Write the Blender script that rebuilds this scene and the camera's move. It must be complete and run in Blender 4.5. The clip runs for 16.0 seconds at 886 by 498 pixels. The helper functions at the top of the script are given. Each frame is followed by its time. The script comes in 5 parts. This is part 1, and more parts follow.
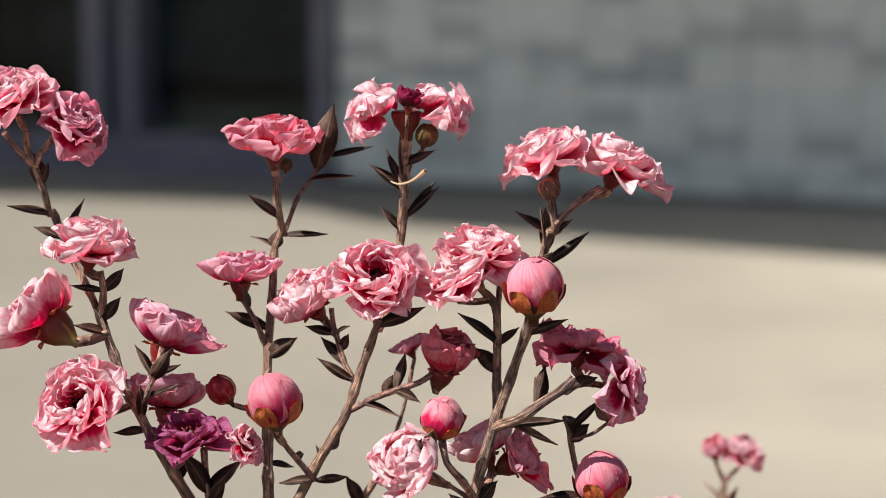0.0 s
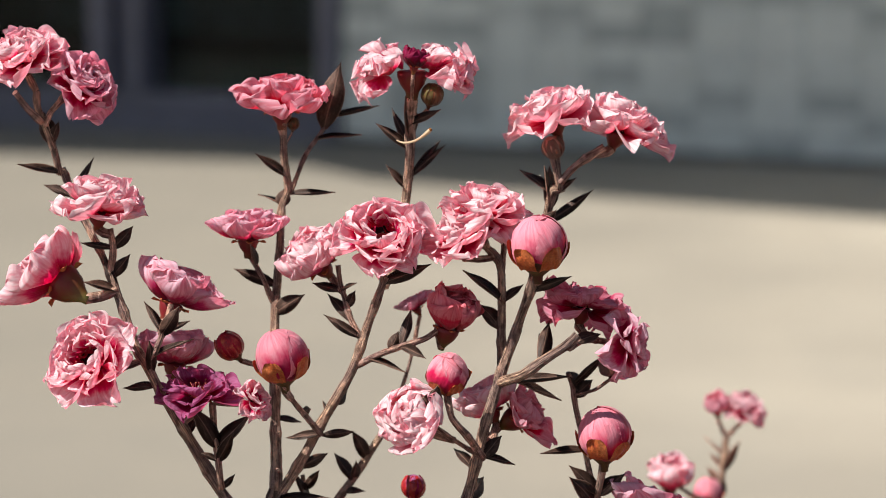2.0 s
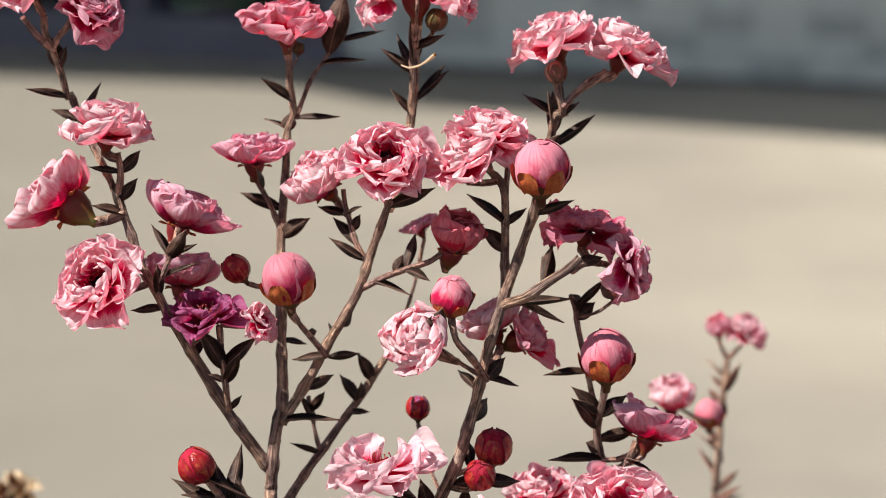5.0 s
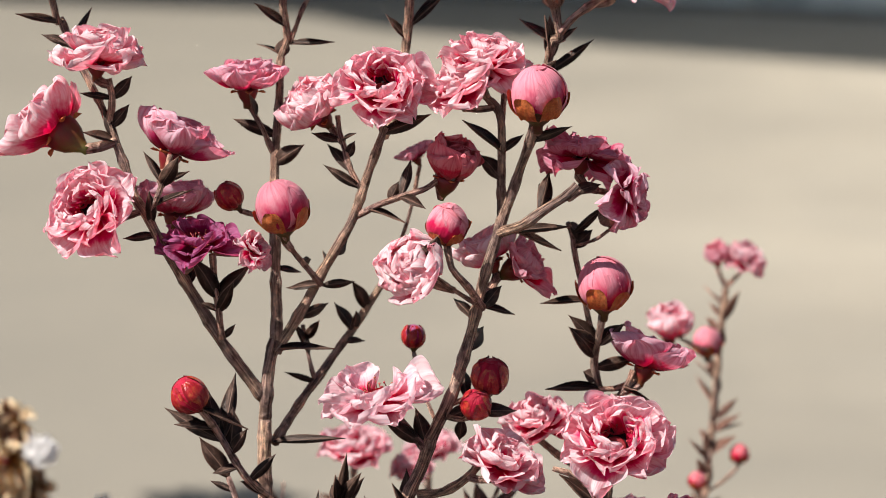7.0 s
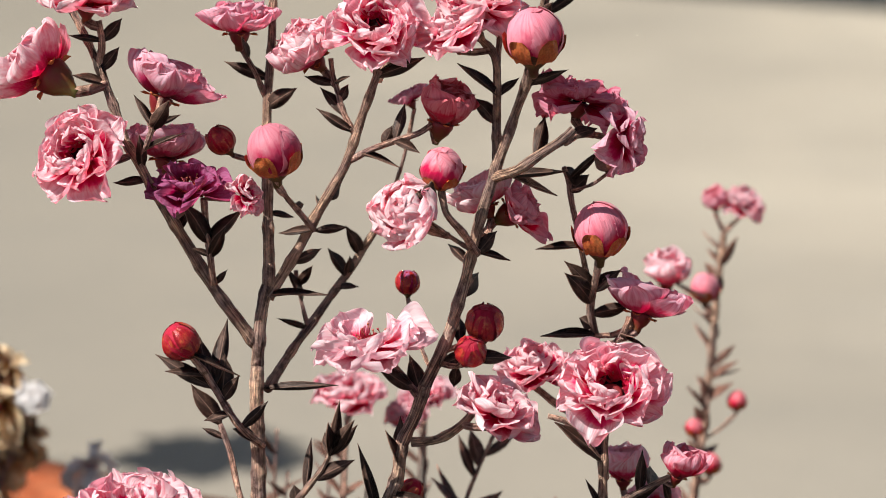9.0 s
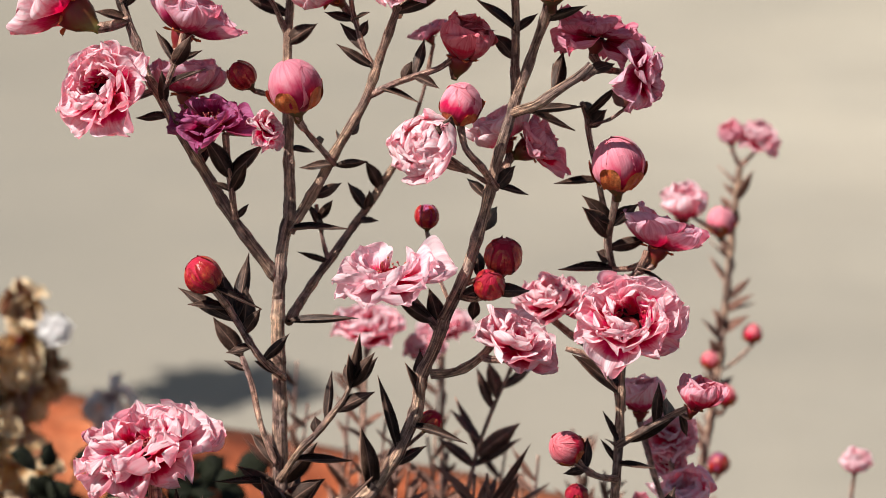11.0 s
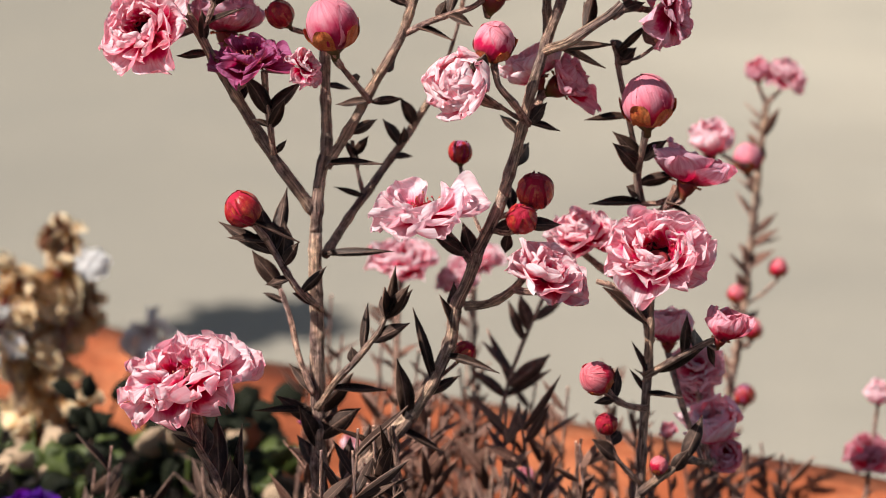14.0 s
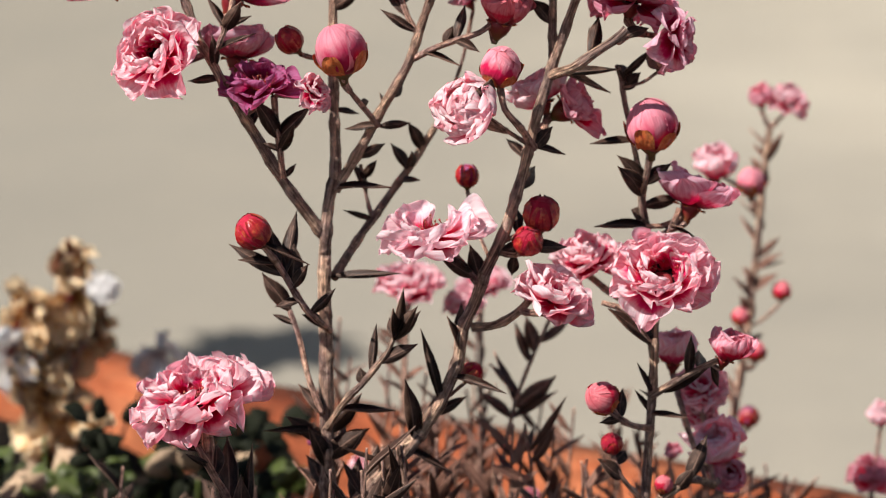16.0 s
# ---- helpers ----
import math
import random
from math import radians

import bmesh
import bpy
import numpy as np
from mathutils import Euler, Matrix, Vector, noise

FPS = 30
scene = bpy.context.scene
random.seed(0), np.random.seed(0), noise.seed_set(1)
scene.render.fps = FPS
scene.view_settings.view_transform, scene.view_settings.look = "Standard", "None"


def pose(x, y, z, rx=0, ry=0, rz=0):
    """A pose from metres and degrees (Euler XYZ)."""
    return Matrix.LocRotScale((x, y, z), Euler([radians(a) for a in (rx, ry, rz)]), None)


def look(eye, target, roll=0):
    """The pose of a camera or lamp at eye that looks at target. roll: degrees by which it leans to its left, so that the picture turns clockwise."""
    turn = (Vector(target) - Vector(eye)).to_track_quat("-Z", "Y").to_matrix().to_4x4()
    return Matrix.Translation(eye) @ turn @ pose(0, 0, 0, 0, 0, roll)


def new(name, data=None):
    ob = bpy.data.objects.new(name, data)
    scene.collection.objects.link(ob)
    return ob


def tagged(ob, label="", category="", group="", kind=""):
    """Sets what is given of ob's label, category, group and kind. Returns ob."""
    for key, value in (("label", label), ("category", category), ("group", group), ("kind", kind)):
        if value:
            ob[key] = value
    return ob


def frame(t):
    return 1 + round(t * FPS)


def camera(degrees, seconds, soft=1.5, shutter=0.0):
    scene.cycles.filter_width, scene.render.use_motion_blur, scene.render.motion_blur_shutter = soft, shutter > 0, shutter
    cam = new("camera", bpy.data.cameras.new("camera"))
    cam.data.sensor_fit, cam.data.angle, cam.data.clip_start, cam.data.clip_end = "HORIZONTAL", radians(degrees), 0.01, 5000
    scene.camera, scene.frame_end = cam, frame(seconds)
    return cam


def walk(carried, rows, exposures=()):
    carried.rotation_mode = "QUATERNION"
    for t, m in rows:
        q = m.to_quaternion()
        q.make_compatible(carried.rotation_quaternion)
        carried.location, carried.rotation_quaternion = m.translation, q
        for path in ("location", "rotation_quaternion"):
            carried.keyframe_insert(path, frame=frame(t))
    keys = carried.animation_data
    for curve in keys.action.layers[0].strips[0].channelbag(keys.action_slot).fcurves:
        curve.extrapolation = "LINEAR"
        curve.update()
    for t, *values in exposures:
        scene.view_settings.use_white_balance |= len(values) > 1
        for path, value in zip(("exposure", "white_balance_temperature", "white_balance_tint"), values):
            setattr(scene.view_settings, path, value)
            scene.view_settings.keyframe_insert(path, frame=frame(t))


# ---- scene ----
cam = camera(20.0, 16.0, soft=0.85)
cam.data.dof.use_dof = True
cam.data.dof.focus_distance = 0.338
cam.data.dof.aperture_fstop = 28.0
ROWS = [
    (0.0, 0.00000, 0.00000, 0.34000, 83.500, -0.000, -0.000),
    (0.5, 0.00021, -0.00108, 0.33951, 83.360, 0.003, 0.066),
    (1.0, -0.00006, -0.00212, 0.33988, 83.082, -0.029, 0.057),
    (1.5, 0.00015, -0.00330, 0.34051, 82.762, 0.017, 0.113),
    (2.0, -0.00007, -0.00433, 0.34048, 82.546, -0.017, 0.111),
    (2.5, -0.00001, -0.00539, 0.34075, 82.283, -0.022, 0.153),
    (3.0, -0.00034, -0.00664, 0.34101, 82.027, -0.015, 0.130),
    (3.5, -0.00023, -0.00754, 0.34116, 81.779, 0.003, 0.176),
    (4.0, -0.00031, -0.00869, 0.34113, 81.564, 0.004, 0.195),
    (6.5, -0.00004, -0.00502, 0.34090, 79.402, -0.032, 0.144),
    (7.0, 0.00010, -0.00396, 0.34059, 79.104, 0.001, 0.134),
    (7.5, 0.00065, -0.00316, 0.34009, 78.846, 0.002, 0.191),
    (8.0, 0.00027, -0.00190, 0.34028, 78.464, -0.027, 0.101),
    (8.5, 0.00048, -0.00080, 0.34020, 78.126, -0.032, 0.110),
    (9.0, 0.00070, 0.00027, 0.33982, 77.841, -0.058, 0.120),
    (11.5, -0.00019, -0.00464, 0.34090, 76.060, 0.051, 0.529),
    (12.0, -0.00032, -0.00601, 0.34073, 75.900, 0.087, 0.623),
    (12.5, -0.00057, -0.00735, 0.34115, 75.645, 0.105, 0.704),
    (13.0, -0.00081, -0.00866, 0.34156, 75.393, 0.126, 0.786),
    (13.5, -0.00095, -0.01013, 0.34166, 75.193, 0.128, 0.885),
    (14.0, -0.00127, -0.01160, 0.34228, 74.912, 0.130, 0.961),
    (14.5, -0.00241, -0.01426, 0.34322, 74.677, 0.189, 0.961),
    (15.0, -0.00223, -0.01513, 0.34289, 75.010, 0.187, 0.990),
    (15.5, -0.00155, -0.01583, 0.34298, 75.256, 0.212, 1.074),
    (16.0, -0.00140, -0.01669, 0.34266, 75.569, 0.221, 1.074),
]
walk(cam, [(t, pose(x, y, z, rx, ry, rz)) for t, x, y, z, rx, ry, rz in ROWS])

# ---- world, sun, exposure ----
SUN_TURN, SUN_HIGH = 62.0, 50.0  # degrees left of straight behind the first view, and above the horizon
to_sun = Vector((-math.sin(radians(SUN_TURN)) * math.cos(radians(SUN_HIGH)), -math.cos(radians(SUN_TURN)) * math.cos(radians(SUN_HIGH)), math.sin(radians(SUN_HIGH))))
world = bpy.data.worlds.new("sky")
scene.world = world
world.use_nodes = True
wn = world.node_tree.nodes
sky = wn.new("ShaderNodeTexSky")
sky.sky_type, sky.sun_disc = "NISHITA", False
sky.sun_elevation, sky.sun_rotation = radians(SUN_HIGH), math.atan2(to_sun.x, to_sun.y)
wn["Background"].inputs["Strength"].default_value = 0.078
world.node_tree.links.new(sky.outputs[0], wn["Background"].inputs["Color"])
sun = new("sun", bpy.data.lights.new("sun", "SUN"))
sun.data.energy, sun.data.angle, sun.data.color = 7.6, radians(0.53), (1.0, 0.94, 0.86)
sun.matrix_world = look(to_sun * 20, (0, 0, 0))
scene.view_settings.exposure = 0.0


# ---- materials ----
def material(name, rough=0.6, spec=0.5):
    m = bpy.data.materials.new(name)
    m.use_nodes = True
    b = m.node_tree.nodes["Principled BSDF"]
    b.inputs["Roughness"].default_value, b.inputs["Specular IOR Level"].default_value = rough, spec
    return m, m.node_tree.nodes, m.node_tree.links, b


def node(nodes, kind, **values):
    n = nodes.new("ShaderNode" + kind)
    for key, value in values.items():
        n.inputs[key].default_value = value
    return n


def ramp(nodes, links, fac, stops):
    r = nodes.new("ShaderNodeValToRGB")
    e = r.color_ramp.elements
    while len(e) < len(stops):
        e.new(0.5)
    for item, (at, col) in zip(e, stops):
        item.position, item.color = at, (*col, 1)
    links.new(fac, r.inputs[0])
    return r.outputs[0]


def mix(nodes, links, fac, a, b, blend="MIX"):
    m = nodes.new("ShaderNodeMix")
    m.data_type, m.blend_type = "RGBA", blend
    for socket, value in ((m.inputs[0], fac), (m.inputs[6], a), (m.inputs[7], b)):
        if isinstance(value, bpy.types.NodeSocket):
            links.new(value, socket)
        elif isinstance(value, tuple):
            socket.default_value = (*value, 1)
        else:
            socket.default_value = value
    return m.outputs[2]


def bump(nodes, links, height, b, strength=0.4, distance=0.001):
    n = node(nodes, "Bump", Strength=strength, Distance=distance)
    links.new(height, n.inputs["Height"])
    links.new(n.outputs[0], b.inputs["Normal"])


def coords(nodes, links, which, scale, shift=None):
    c = nodes.new("ShaderNodeTexCoord")
    mp = nodes.new("ShaderNodeMapping")
    mp.inputs["Scale"].default_value = scale
    links.new(c.outputs[which], mp.inputs[0])
    if shift is not None:
        links.new(shift, mp.inputs["Location"])
    return mp.outputs[0]


def shuffled(nodes, links):
    """A different texture offset for each object."""
    info = nodes.new("ShaderNodeObjectInfo")
    mul = nodes.new("ShaderNodeMath")
    mul.operation = "MULTIPLY"
    mul.inputs[1].default_value = 37.0
    links.new(info.outputs["Random"], mul.inputs[0])
    return mul.outputs[0], info.outputs["Random"]


def petal_material(name, deep, mid, rim, see=0.48, veins=0.46, wrinkle=0.55, glow=(1.0, 0.42, 0.51)):
    m, n, l, b = material(name, 0.55, 0.25)
    shift, rnd = shuffled(n, l)
    uv = n.new("ShaderNodeTexCoord")
    sep = n.new("ShaderNodeSeparateXYZ")
    l.new(uv.outputs["UV"], sep.inputs[0])
    wob = node(n, "TexNoise", Scale=2.6, Detail=3.0)
    l.new(coords(n, l, "UV", (2.0, 1.2, 1), shift), wob.inputs["Vector"])
    add = n.new("ShaderNodeMath")
    add.operation = "MULTIPLY_ADD"
    add.inputs[1].default_value = 0.56
    l.new(wob.outputs["Fac"], add.inputs[0])
    sub = n.new("ShaderNodeMath")
    sub.operation = "SUBTRACT"
    sub.inputs[1].default_value = 0.28
    side = n.new("ShaderNodeMath")
    side.operation = "SUBTRACT"
    side.inputs[1].default_value = 0.5
    l.new(sep.outputs["X"], side.inputs[0])
    power = n.new("ShaderNodeMath")
    power.operation = "POWER"
    power.inputs[1].default_value = 4.0
    l.new(side.outputs[0], power.inputs[0])
    edge = n.new("ShaderNodeMath")
    edge.operation = "MULTIPLY_ADD"
    edge.inputs[1].default_value = 4.6
    l.new(power.outputs[0], edge.inputs[0])
    l.new(sep.outputs["Y"], edge.inputs[2])
    l.new(edge.outputs[0], sub.inputs[0])
    l.new(sub.outputs[0], add.inputs[2])
    col = ramp(n, l, add.outputs[0], [(0.23, deep), (0.35, tuple((a + b) / 2 for a, b in zip(mid, deep))), (0.46, mid), (0.64, rim)])
    vein = node(n, "TexNoise", Scale=1.0, Detail=2.0)
    l.new(coords(n, l, "UV", (26, 2.2, 1), shift), vein.inputs["Vector"])
    vf = ramp(n, l, vein.outputs["Fac"], [(0.42, (0, 0, 0)), (0.7, (1, 1, 1))])
    dark = (mid[0] * 0.80, mid[1] * 0.46, mid[2] * 0.52)
    soft = n.new("ShaderNodeMath")
    soft.operation = "MULTIPLY"
    soft.inputs[1].default_value = veins
    l.new(vf, soft.inputs[0])
    col = mix(n, l, soft.outputs[0], col, dark)
    hue = node(n, "HueSaturation", Saturation=1.27)
    mr = node(n, "MapRange")
    mr.inputs["To Min"].default_value, mr.inputs["To Max"].default_value = 0.84, 1.12
    l.new(rnd, mr.inputs["Value"])
    l.new(mr.outputs[0], hue.inputs["Value"])
    l.new(col, hue.inputs["Color"])
    l.new(hue.outputs[0], b.inputs["Base Color"])
    b.inputs["Sheen Weight"].default_value = 0.15
    crease = node(n, "TexNoise", Scale=1.0, Detail=4.0, Roughness=0.65)
    l.new(coords(n, l, "UV", (12, 5, 1), shift), crease.inputs["Vector"])
    both = n.new("ShaderNodeMath")
    both.operation = "MULTIPLY_ADD"
    both.inputs[1].default_value = 0.5
    l.new(vein.outputs["Fac"], both.inputs[0])
    l.new(crease.outputs["Fac"], both.inputs[2])
    bump(n, l, both.outputs[0], b, wrinkle, 0.0004)
    t = n.new("ShaderNodeBsdfTranslucent")
    l.new(mix(n, l, 1.0, hue.outputs[0], glow, "MULTIPLY"), t.inputs["Color"])
    mx = n.new("ShaderNodeMixShader")
    mx.inputs[0].default_value = see
    l.new(b.outputs[0], mx.inputs[1])
    l.new(t.outputs[0], mx.inputs[2])
    l.new(mx.outputs[0], n["Material Output"].inputs["Surface"])
    return m


def speckled(name, a, b_, c, scale, rough=0.6, spec=0.4, which="Object", stretch=(1, 1, 1), strength=0.4, distance=0.001, detail=6.0, finer=7.0, grainy=1.0):
    """Three tones mixed by noise at two scales, with fine relief."""
    m, n, l, b = material(name, rough, spec)
    shift, rnd = shuffled(n, l)
    big = node(n, "TexNoise", Scale=scale, Detail=detail, Roughness=0.6)
    fine = node(n, "TexNoise", Scale=scale * finer, Detail=4.0)
    at = coords(n, l, which, stretch, shift)
    l.new(at, big.inputs["Vector"])
    l.new(at, fine.inputs["Vector"])
    col = ramp(n, l, big.outputs["Fac"], [(0.32, a), (0.5, b_), (0.68, c)])
    grain = ramp(n, l, fine.outputs["Fac"], [(0.35, (1 - 0.28 * grainy,) * 3), (0.65, (1 + 0.12 * grainy,) * 3)])
    l.new(mix(n, l, 1.0, col, grain, "MULTIPLY"), b.inputs["Base Color"])
    bump(n, l, fine.outputs["Fac"], b, strength, distance)
    return m


PETAL = {
    "pink": petal_material("pink_petal", (0.52, 0.010, 0.05), (0.84, 0.24, 0.38), (0.95, 0.87, 0.90)),
    "pale": petal_material("pale_pink_petal", (0.66, 0.06, 0.13), (0.90, 0.42, 0.53), (0.96, 0.90, 0.92)),
    "rose": petal_material("rose_petal", (0.44, 0.006, 0.030), (0.78, 0.13, 0.205), (0.91, 0.62, 0.70)),
    "mauve": petal_material("mauve_petal", (0.34, 0.008, 0.04), (0.58, 0.12, 0.205), (0.78, 0.44, 0.53)),
    "dark": petal_material("wine_petal", (0.15, 0.005, 0.02), (0.29, 0.045, 0.12), (0.52, 0.23, 0.38)),
    "wine": petal_material("withered_petal", (0.09, 0.003, 0.012), (0.21, 0.012, 0.04), (0.36, 0.05, 0.12)),
    "blush": petal_material("blush_petal", (0.74, 0.13, 0.21), (0.92, 0.66, 0.73), (0.95, 0.86, 0.885), glow=(1.0, 0.72, 0.78)),
    "lilac": petal_material("lilac_pink_petal", (0.40, 0.010, 0.05), (0.72, 0.20, 0.32), (0.88, 0.67, 0.76)),
    "brown": petal_material("brown_capsule", (0.05, 0.016, 0.010), (0.13, 0.055, 0.035), (0.22, 0.12, 0.08), 0.1, 0.2, 0.4, (1.0, 1.0, 1.0)),
    "red": petal_material("red_bud_petal", (0.20, 0.002, 0.011), (0.29, 0.005, 0.024), (0.42, 0.06, 0.085), 0.12, 0.1),
    "redpink": petal_material("red_pink_bud_petal", (0.42, 0.008, 0.025), (0.60, 0.06, 0.10), (0.78, 0.34, 0.37), 0.2),
    "straw": petal_material("dry_petal", (0.30, 0.14, 0.06), (0.76, 0.56, 0.35), (0.92, 0.80, 0.60), 0.3, 0.3, 0.6, (1.0, 1.0, 1.0)),
    "white": petal_material("white_petal", (0.60, 0.56, 0.54), (0.80, 0.78, 0.76), (0.88, 0.87, 0.86), 0.4, 0.1, 0.4, (1.0, 1.0, 1.0)),
    "violet": petal_material("violet_petal", (0.05, 0.008, 0.12), (0.09, 0.02, 0.32), (0.16, 0.05, 0.42)),
}
SKIN = {
    "pink": petal_material("pink_bud_skin", (0.40, 0.03, 0.075), (0.64, 0.18, 0.245), (0.74, 0.36, 0.42), 0.22, 0.28, 0.4),
    "rose": petal_material("rose_bud_skin", (0.34, 0.015, 0.05), (0.57, 0.12, 0.175), (0.75, 0.38, 0.43), 0.22, 0.28, 0.4),
    "red": PETAL["red"], "dark": PETAL["dark"], "redpink": PETAL["redpink"], "brown": PETAL["brown"],
    "tan": petal_material("tan_capsule_skin", (0.16, 0.07, 0.05), (0.38, 0.22, 0.17), (0.56, 0.38, 0.30), 0.0, 0.3, 0.5, (1.0, 1.0, 1.0)),
}
SEPAL = speckled("orange_sepal", (0.34, 0.04, 0.02), (0.48, 0.11, 0.028), (0.53, 0.165, 0.05), 2.2, 0.6, strength=0.2)
RED_SEPAL = speckled("red_sepal", (0.18, 0.003, 0.010), (0.36, 0.011, 0.018), (0.52, 0.12, 0.045), 1.7, 0.3, strength=0.2)
BUD_CALYX = speckled("bud_calyx", (0.09, 0.018, 0.012), (0.085, 0.045, 0.016), (0.13, 0.105, 0.026), 1.6, 0.55, strength=0.2)


def calyx_material():
    """Yellow-green at the stalk, wine red where the petals begin."""
    m, n, l, b = material("flower_calyx", 0.5, 0.4)
    at = coords(n, l, "Object", (1, 1, 1))
    sep = n.new("ShaderNodeSeparateXYZ")
    l.new(at, sep.inputs[0])
    nz = node(n, "TexNoise", Scale=5.0, Detail=4.0)
    l.new(at, nz.inputs["Vector"])
    add = n.new("ShaderNodeMath")
    add.operation = "MULTIPLY_ADD"
    add.inputs[1].default_value = 0.5
    l.new(nz.outputs["Fac"], add.inputs[0])
    l.new(sep.outputs["Z"], add.inputs[2])
    up = n.new("ShaderNodeMath")
    up.operation = "ADD"
    up.inputs[1].default_value = 0.5
    l.new(add.outputs[0], up.inputs[0])
    col = ramp(n, l, up.outputs[0], [(0.05, (0.15, 0.165, 0.035)), (0.28, (0.14, 0.12, 0.028)), (0.46, (0.13, 0.045, 0.012)), (0.66, (0.16, 0.008, 0.012))])
    l.new(col, b.inputs["Base Color"])
    bump(n, l, nz.outputs["Fac"], b, 0.3, 0.0003)
    return m


CALYX = calyx_material()
DISC = speckled("dark_disc", (0.010, 0.0015, 0.003), (0.020, 0.0025, 0.005), (0.045, 0.006, 0.011), 5, 0.6, 0.15)
STAMEN = speckled("stamen", (0.35, 0.03, 0.05), (0.5, 0.06, 0.08), (0.45, 0.22, 0.08), 9, 0.6)


def bark_material(name, dark, mid, light, around, along):
    """Fibrous bark: streaks along the stem, peeling flakes and leaf scars."""
    m, n, l, b = material(name, 0.7, 0.3)
    shift, rnd = shuffled(n, l)
    streak = node(n, "TexNoise", Scale=1.0, Detail=6.0, Roughness=0.7)
    l.new(coords(n, l, "UV", (around, along, 1), shift), streak.inputs["Vector"])
    flake = node(n, "TexNoise", Scale=1.0, Detail=4.0, Roughness=0.6)
    l.new(coords(n, l, "UV", (around * 0.32, along * 5.0, 1), shift), flake.inputs["Vector"])
    patch = node(n, "TexNoise", Scale=1.0, Detail=2.0)
    l.new(coords(n, l, "UV", (2, along * 0.9, 1), shift), patch.inputs["Vector"])
    col = ramp(n, l, streak.outputs["Fac"], [(0.38, dark), (0.50, mid), (0.62, light)])
    bits = ramp(n, l, flake.outputs["Fac"], [(0.36, (0.45, 0.42, 0.40)), (0.50, (1.0, 1.0, 1.0)), (0.66, (1.45, 1.40, 1.32))])
    warm = ramp(n, l, patch.outputs["Fac"], [(0.40, (0.68, 0.62, 0.63)), (0.58, (1.20, 1.08, 0.92))])
    l.new(mix(n, l, 1.0, mix(n, l, 1.0, col, bits, "MULTIPLY"), warm, "MULTIPLY"), b.inputs["Base Color"])
    both = n.new("ShaderNodeMath")
    both.operation = "ADD"
    l.new(streak.outputs["Fac"], both.inputs[0])
    l.new(flake.outputs["Fac"], both.inputs[1])
    bump(n, l, both.outputs[0], b, 1.0, 0.0012)
    return m


BARK = bark_material("bark", (0.13, 0.08, 0.068), (0.45, 0.31, 0.265), (0.80, 0.64, 0.52), 22, 150)
TWIG = bark_material("twig_bark", (0.19, 0.10, 0.085), (0.50, 0.32, 0.28), (0.80, 0.62, 0.55), 12, 190)


def leaf_material(name, a, b_, c):
    """Bronze blade with a paler midrib and margin."""
    m, n, l, b = material(name, 0.45, 0.22)
    shift, rnd = shuffled(n, l)
    uv = n.new("ShaderNodeTexCoord")
    sep = n.new("ShaderNodeSeparateXYZ")
    l.new(uv.outputs["UV"], sep.inputs[0])
    nz = node(n, "TexNoise", Scale=3.0, Detail=5.0, Roughness=0.65)
    l.new(coords(n, l, "Object", (1, 1, 1), shift), nz.inputs["Vector"])
    fine = node(n, "TexNoise", Scale=1.0, Detail=3.0)
    l.new(coords(n, l, "UV", (14, 40, 1), shift), fine.inputs["Vector"])
    col = ramp(n, l, nz.outputs["Fac"], [(0.32, a), (0.5, b_), (0.68, c)])
    rib = ramp(n, l, sep.outputs["X"], [(0.0, (0.5, 0.5, 0.5)), (0.07, (0, 0, 0)), (0.455, (0, 0, 0)), (0.5, (0.55, 0.55, 0.55)), (0.545, (0, 0, 0)), (0.93, (0, 0, 0)), (1.0, (0.5, 0.5, 0.5))])
    col = mix(n, l, rib, col, tuple(min(1, x * 2.6) for x in c))
    l.new(mix(n, l, 1.0, col, ramp(n, l, fine.outputs["Fac"], [(0.3, (0.72, 0.72, 0.72)), (0.7, (1.2, 1.2, 1.2))]), "MULTIPLY"), b.inputs["Base Color"])
    bump(n, l, fine.outputs["Fac"], b, 0.6, 0.0003)
    return m


LEAF = leaf_material("dark_bronze_leaf", (0.020, 0.010, 0.007), (0.054, 0.029, 0.021), (0.135, 0.080, 0.060))
# lighter, browner copy of the leaf, for low and rear foliage
BROWN_LEAF = leaf_material("brown_leaf", (0.062, 0.028, 0.020), (0.150, 0.073, 0.053), (0.28, 0.155, 0.115))
GREEN = speckled("green_leaf", (0.022, 0.033, 0.007), (0.065, 0.092, 0.020), (0.18, 0.20, 0.060), 90, 0.3)
TERRACOTTA = speckled("terracotta", (0.11, 0.024, 0.009), (0.29, 0.074, 0.028), (0.41, 0.14, 0.062), 34, 0.85, 0.2, strength=0.6, distance=0.002)
SOIL = speckled("soil", (0.004, 0.003, 0.0025), (0.010, 0.007, 0.005), (0.022, 0.015, 0.010), 90, 0.95, 0.1, strength=1.0, distance=0.004)


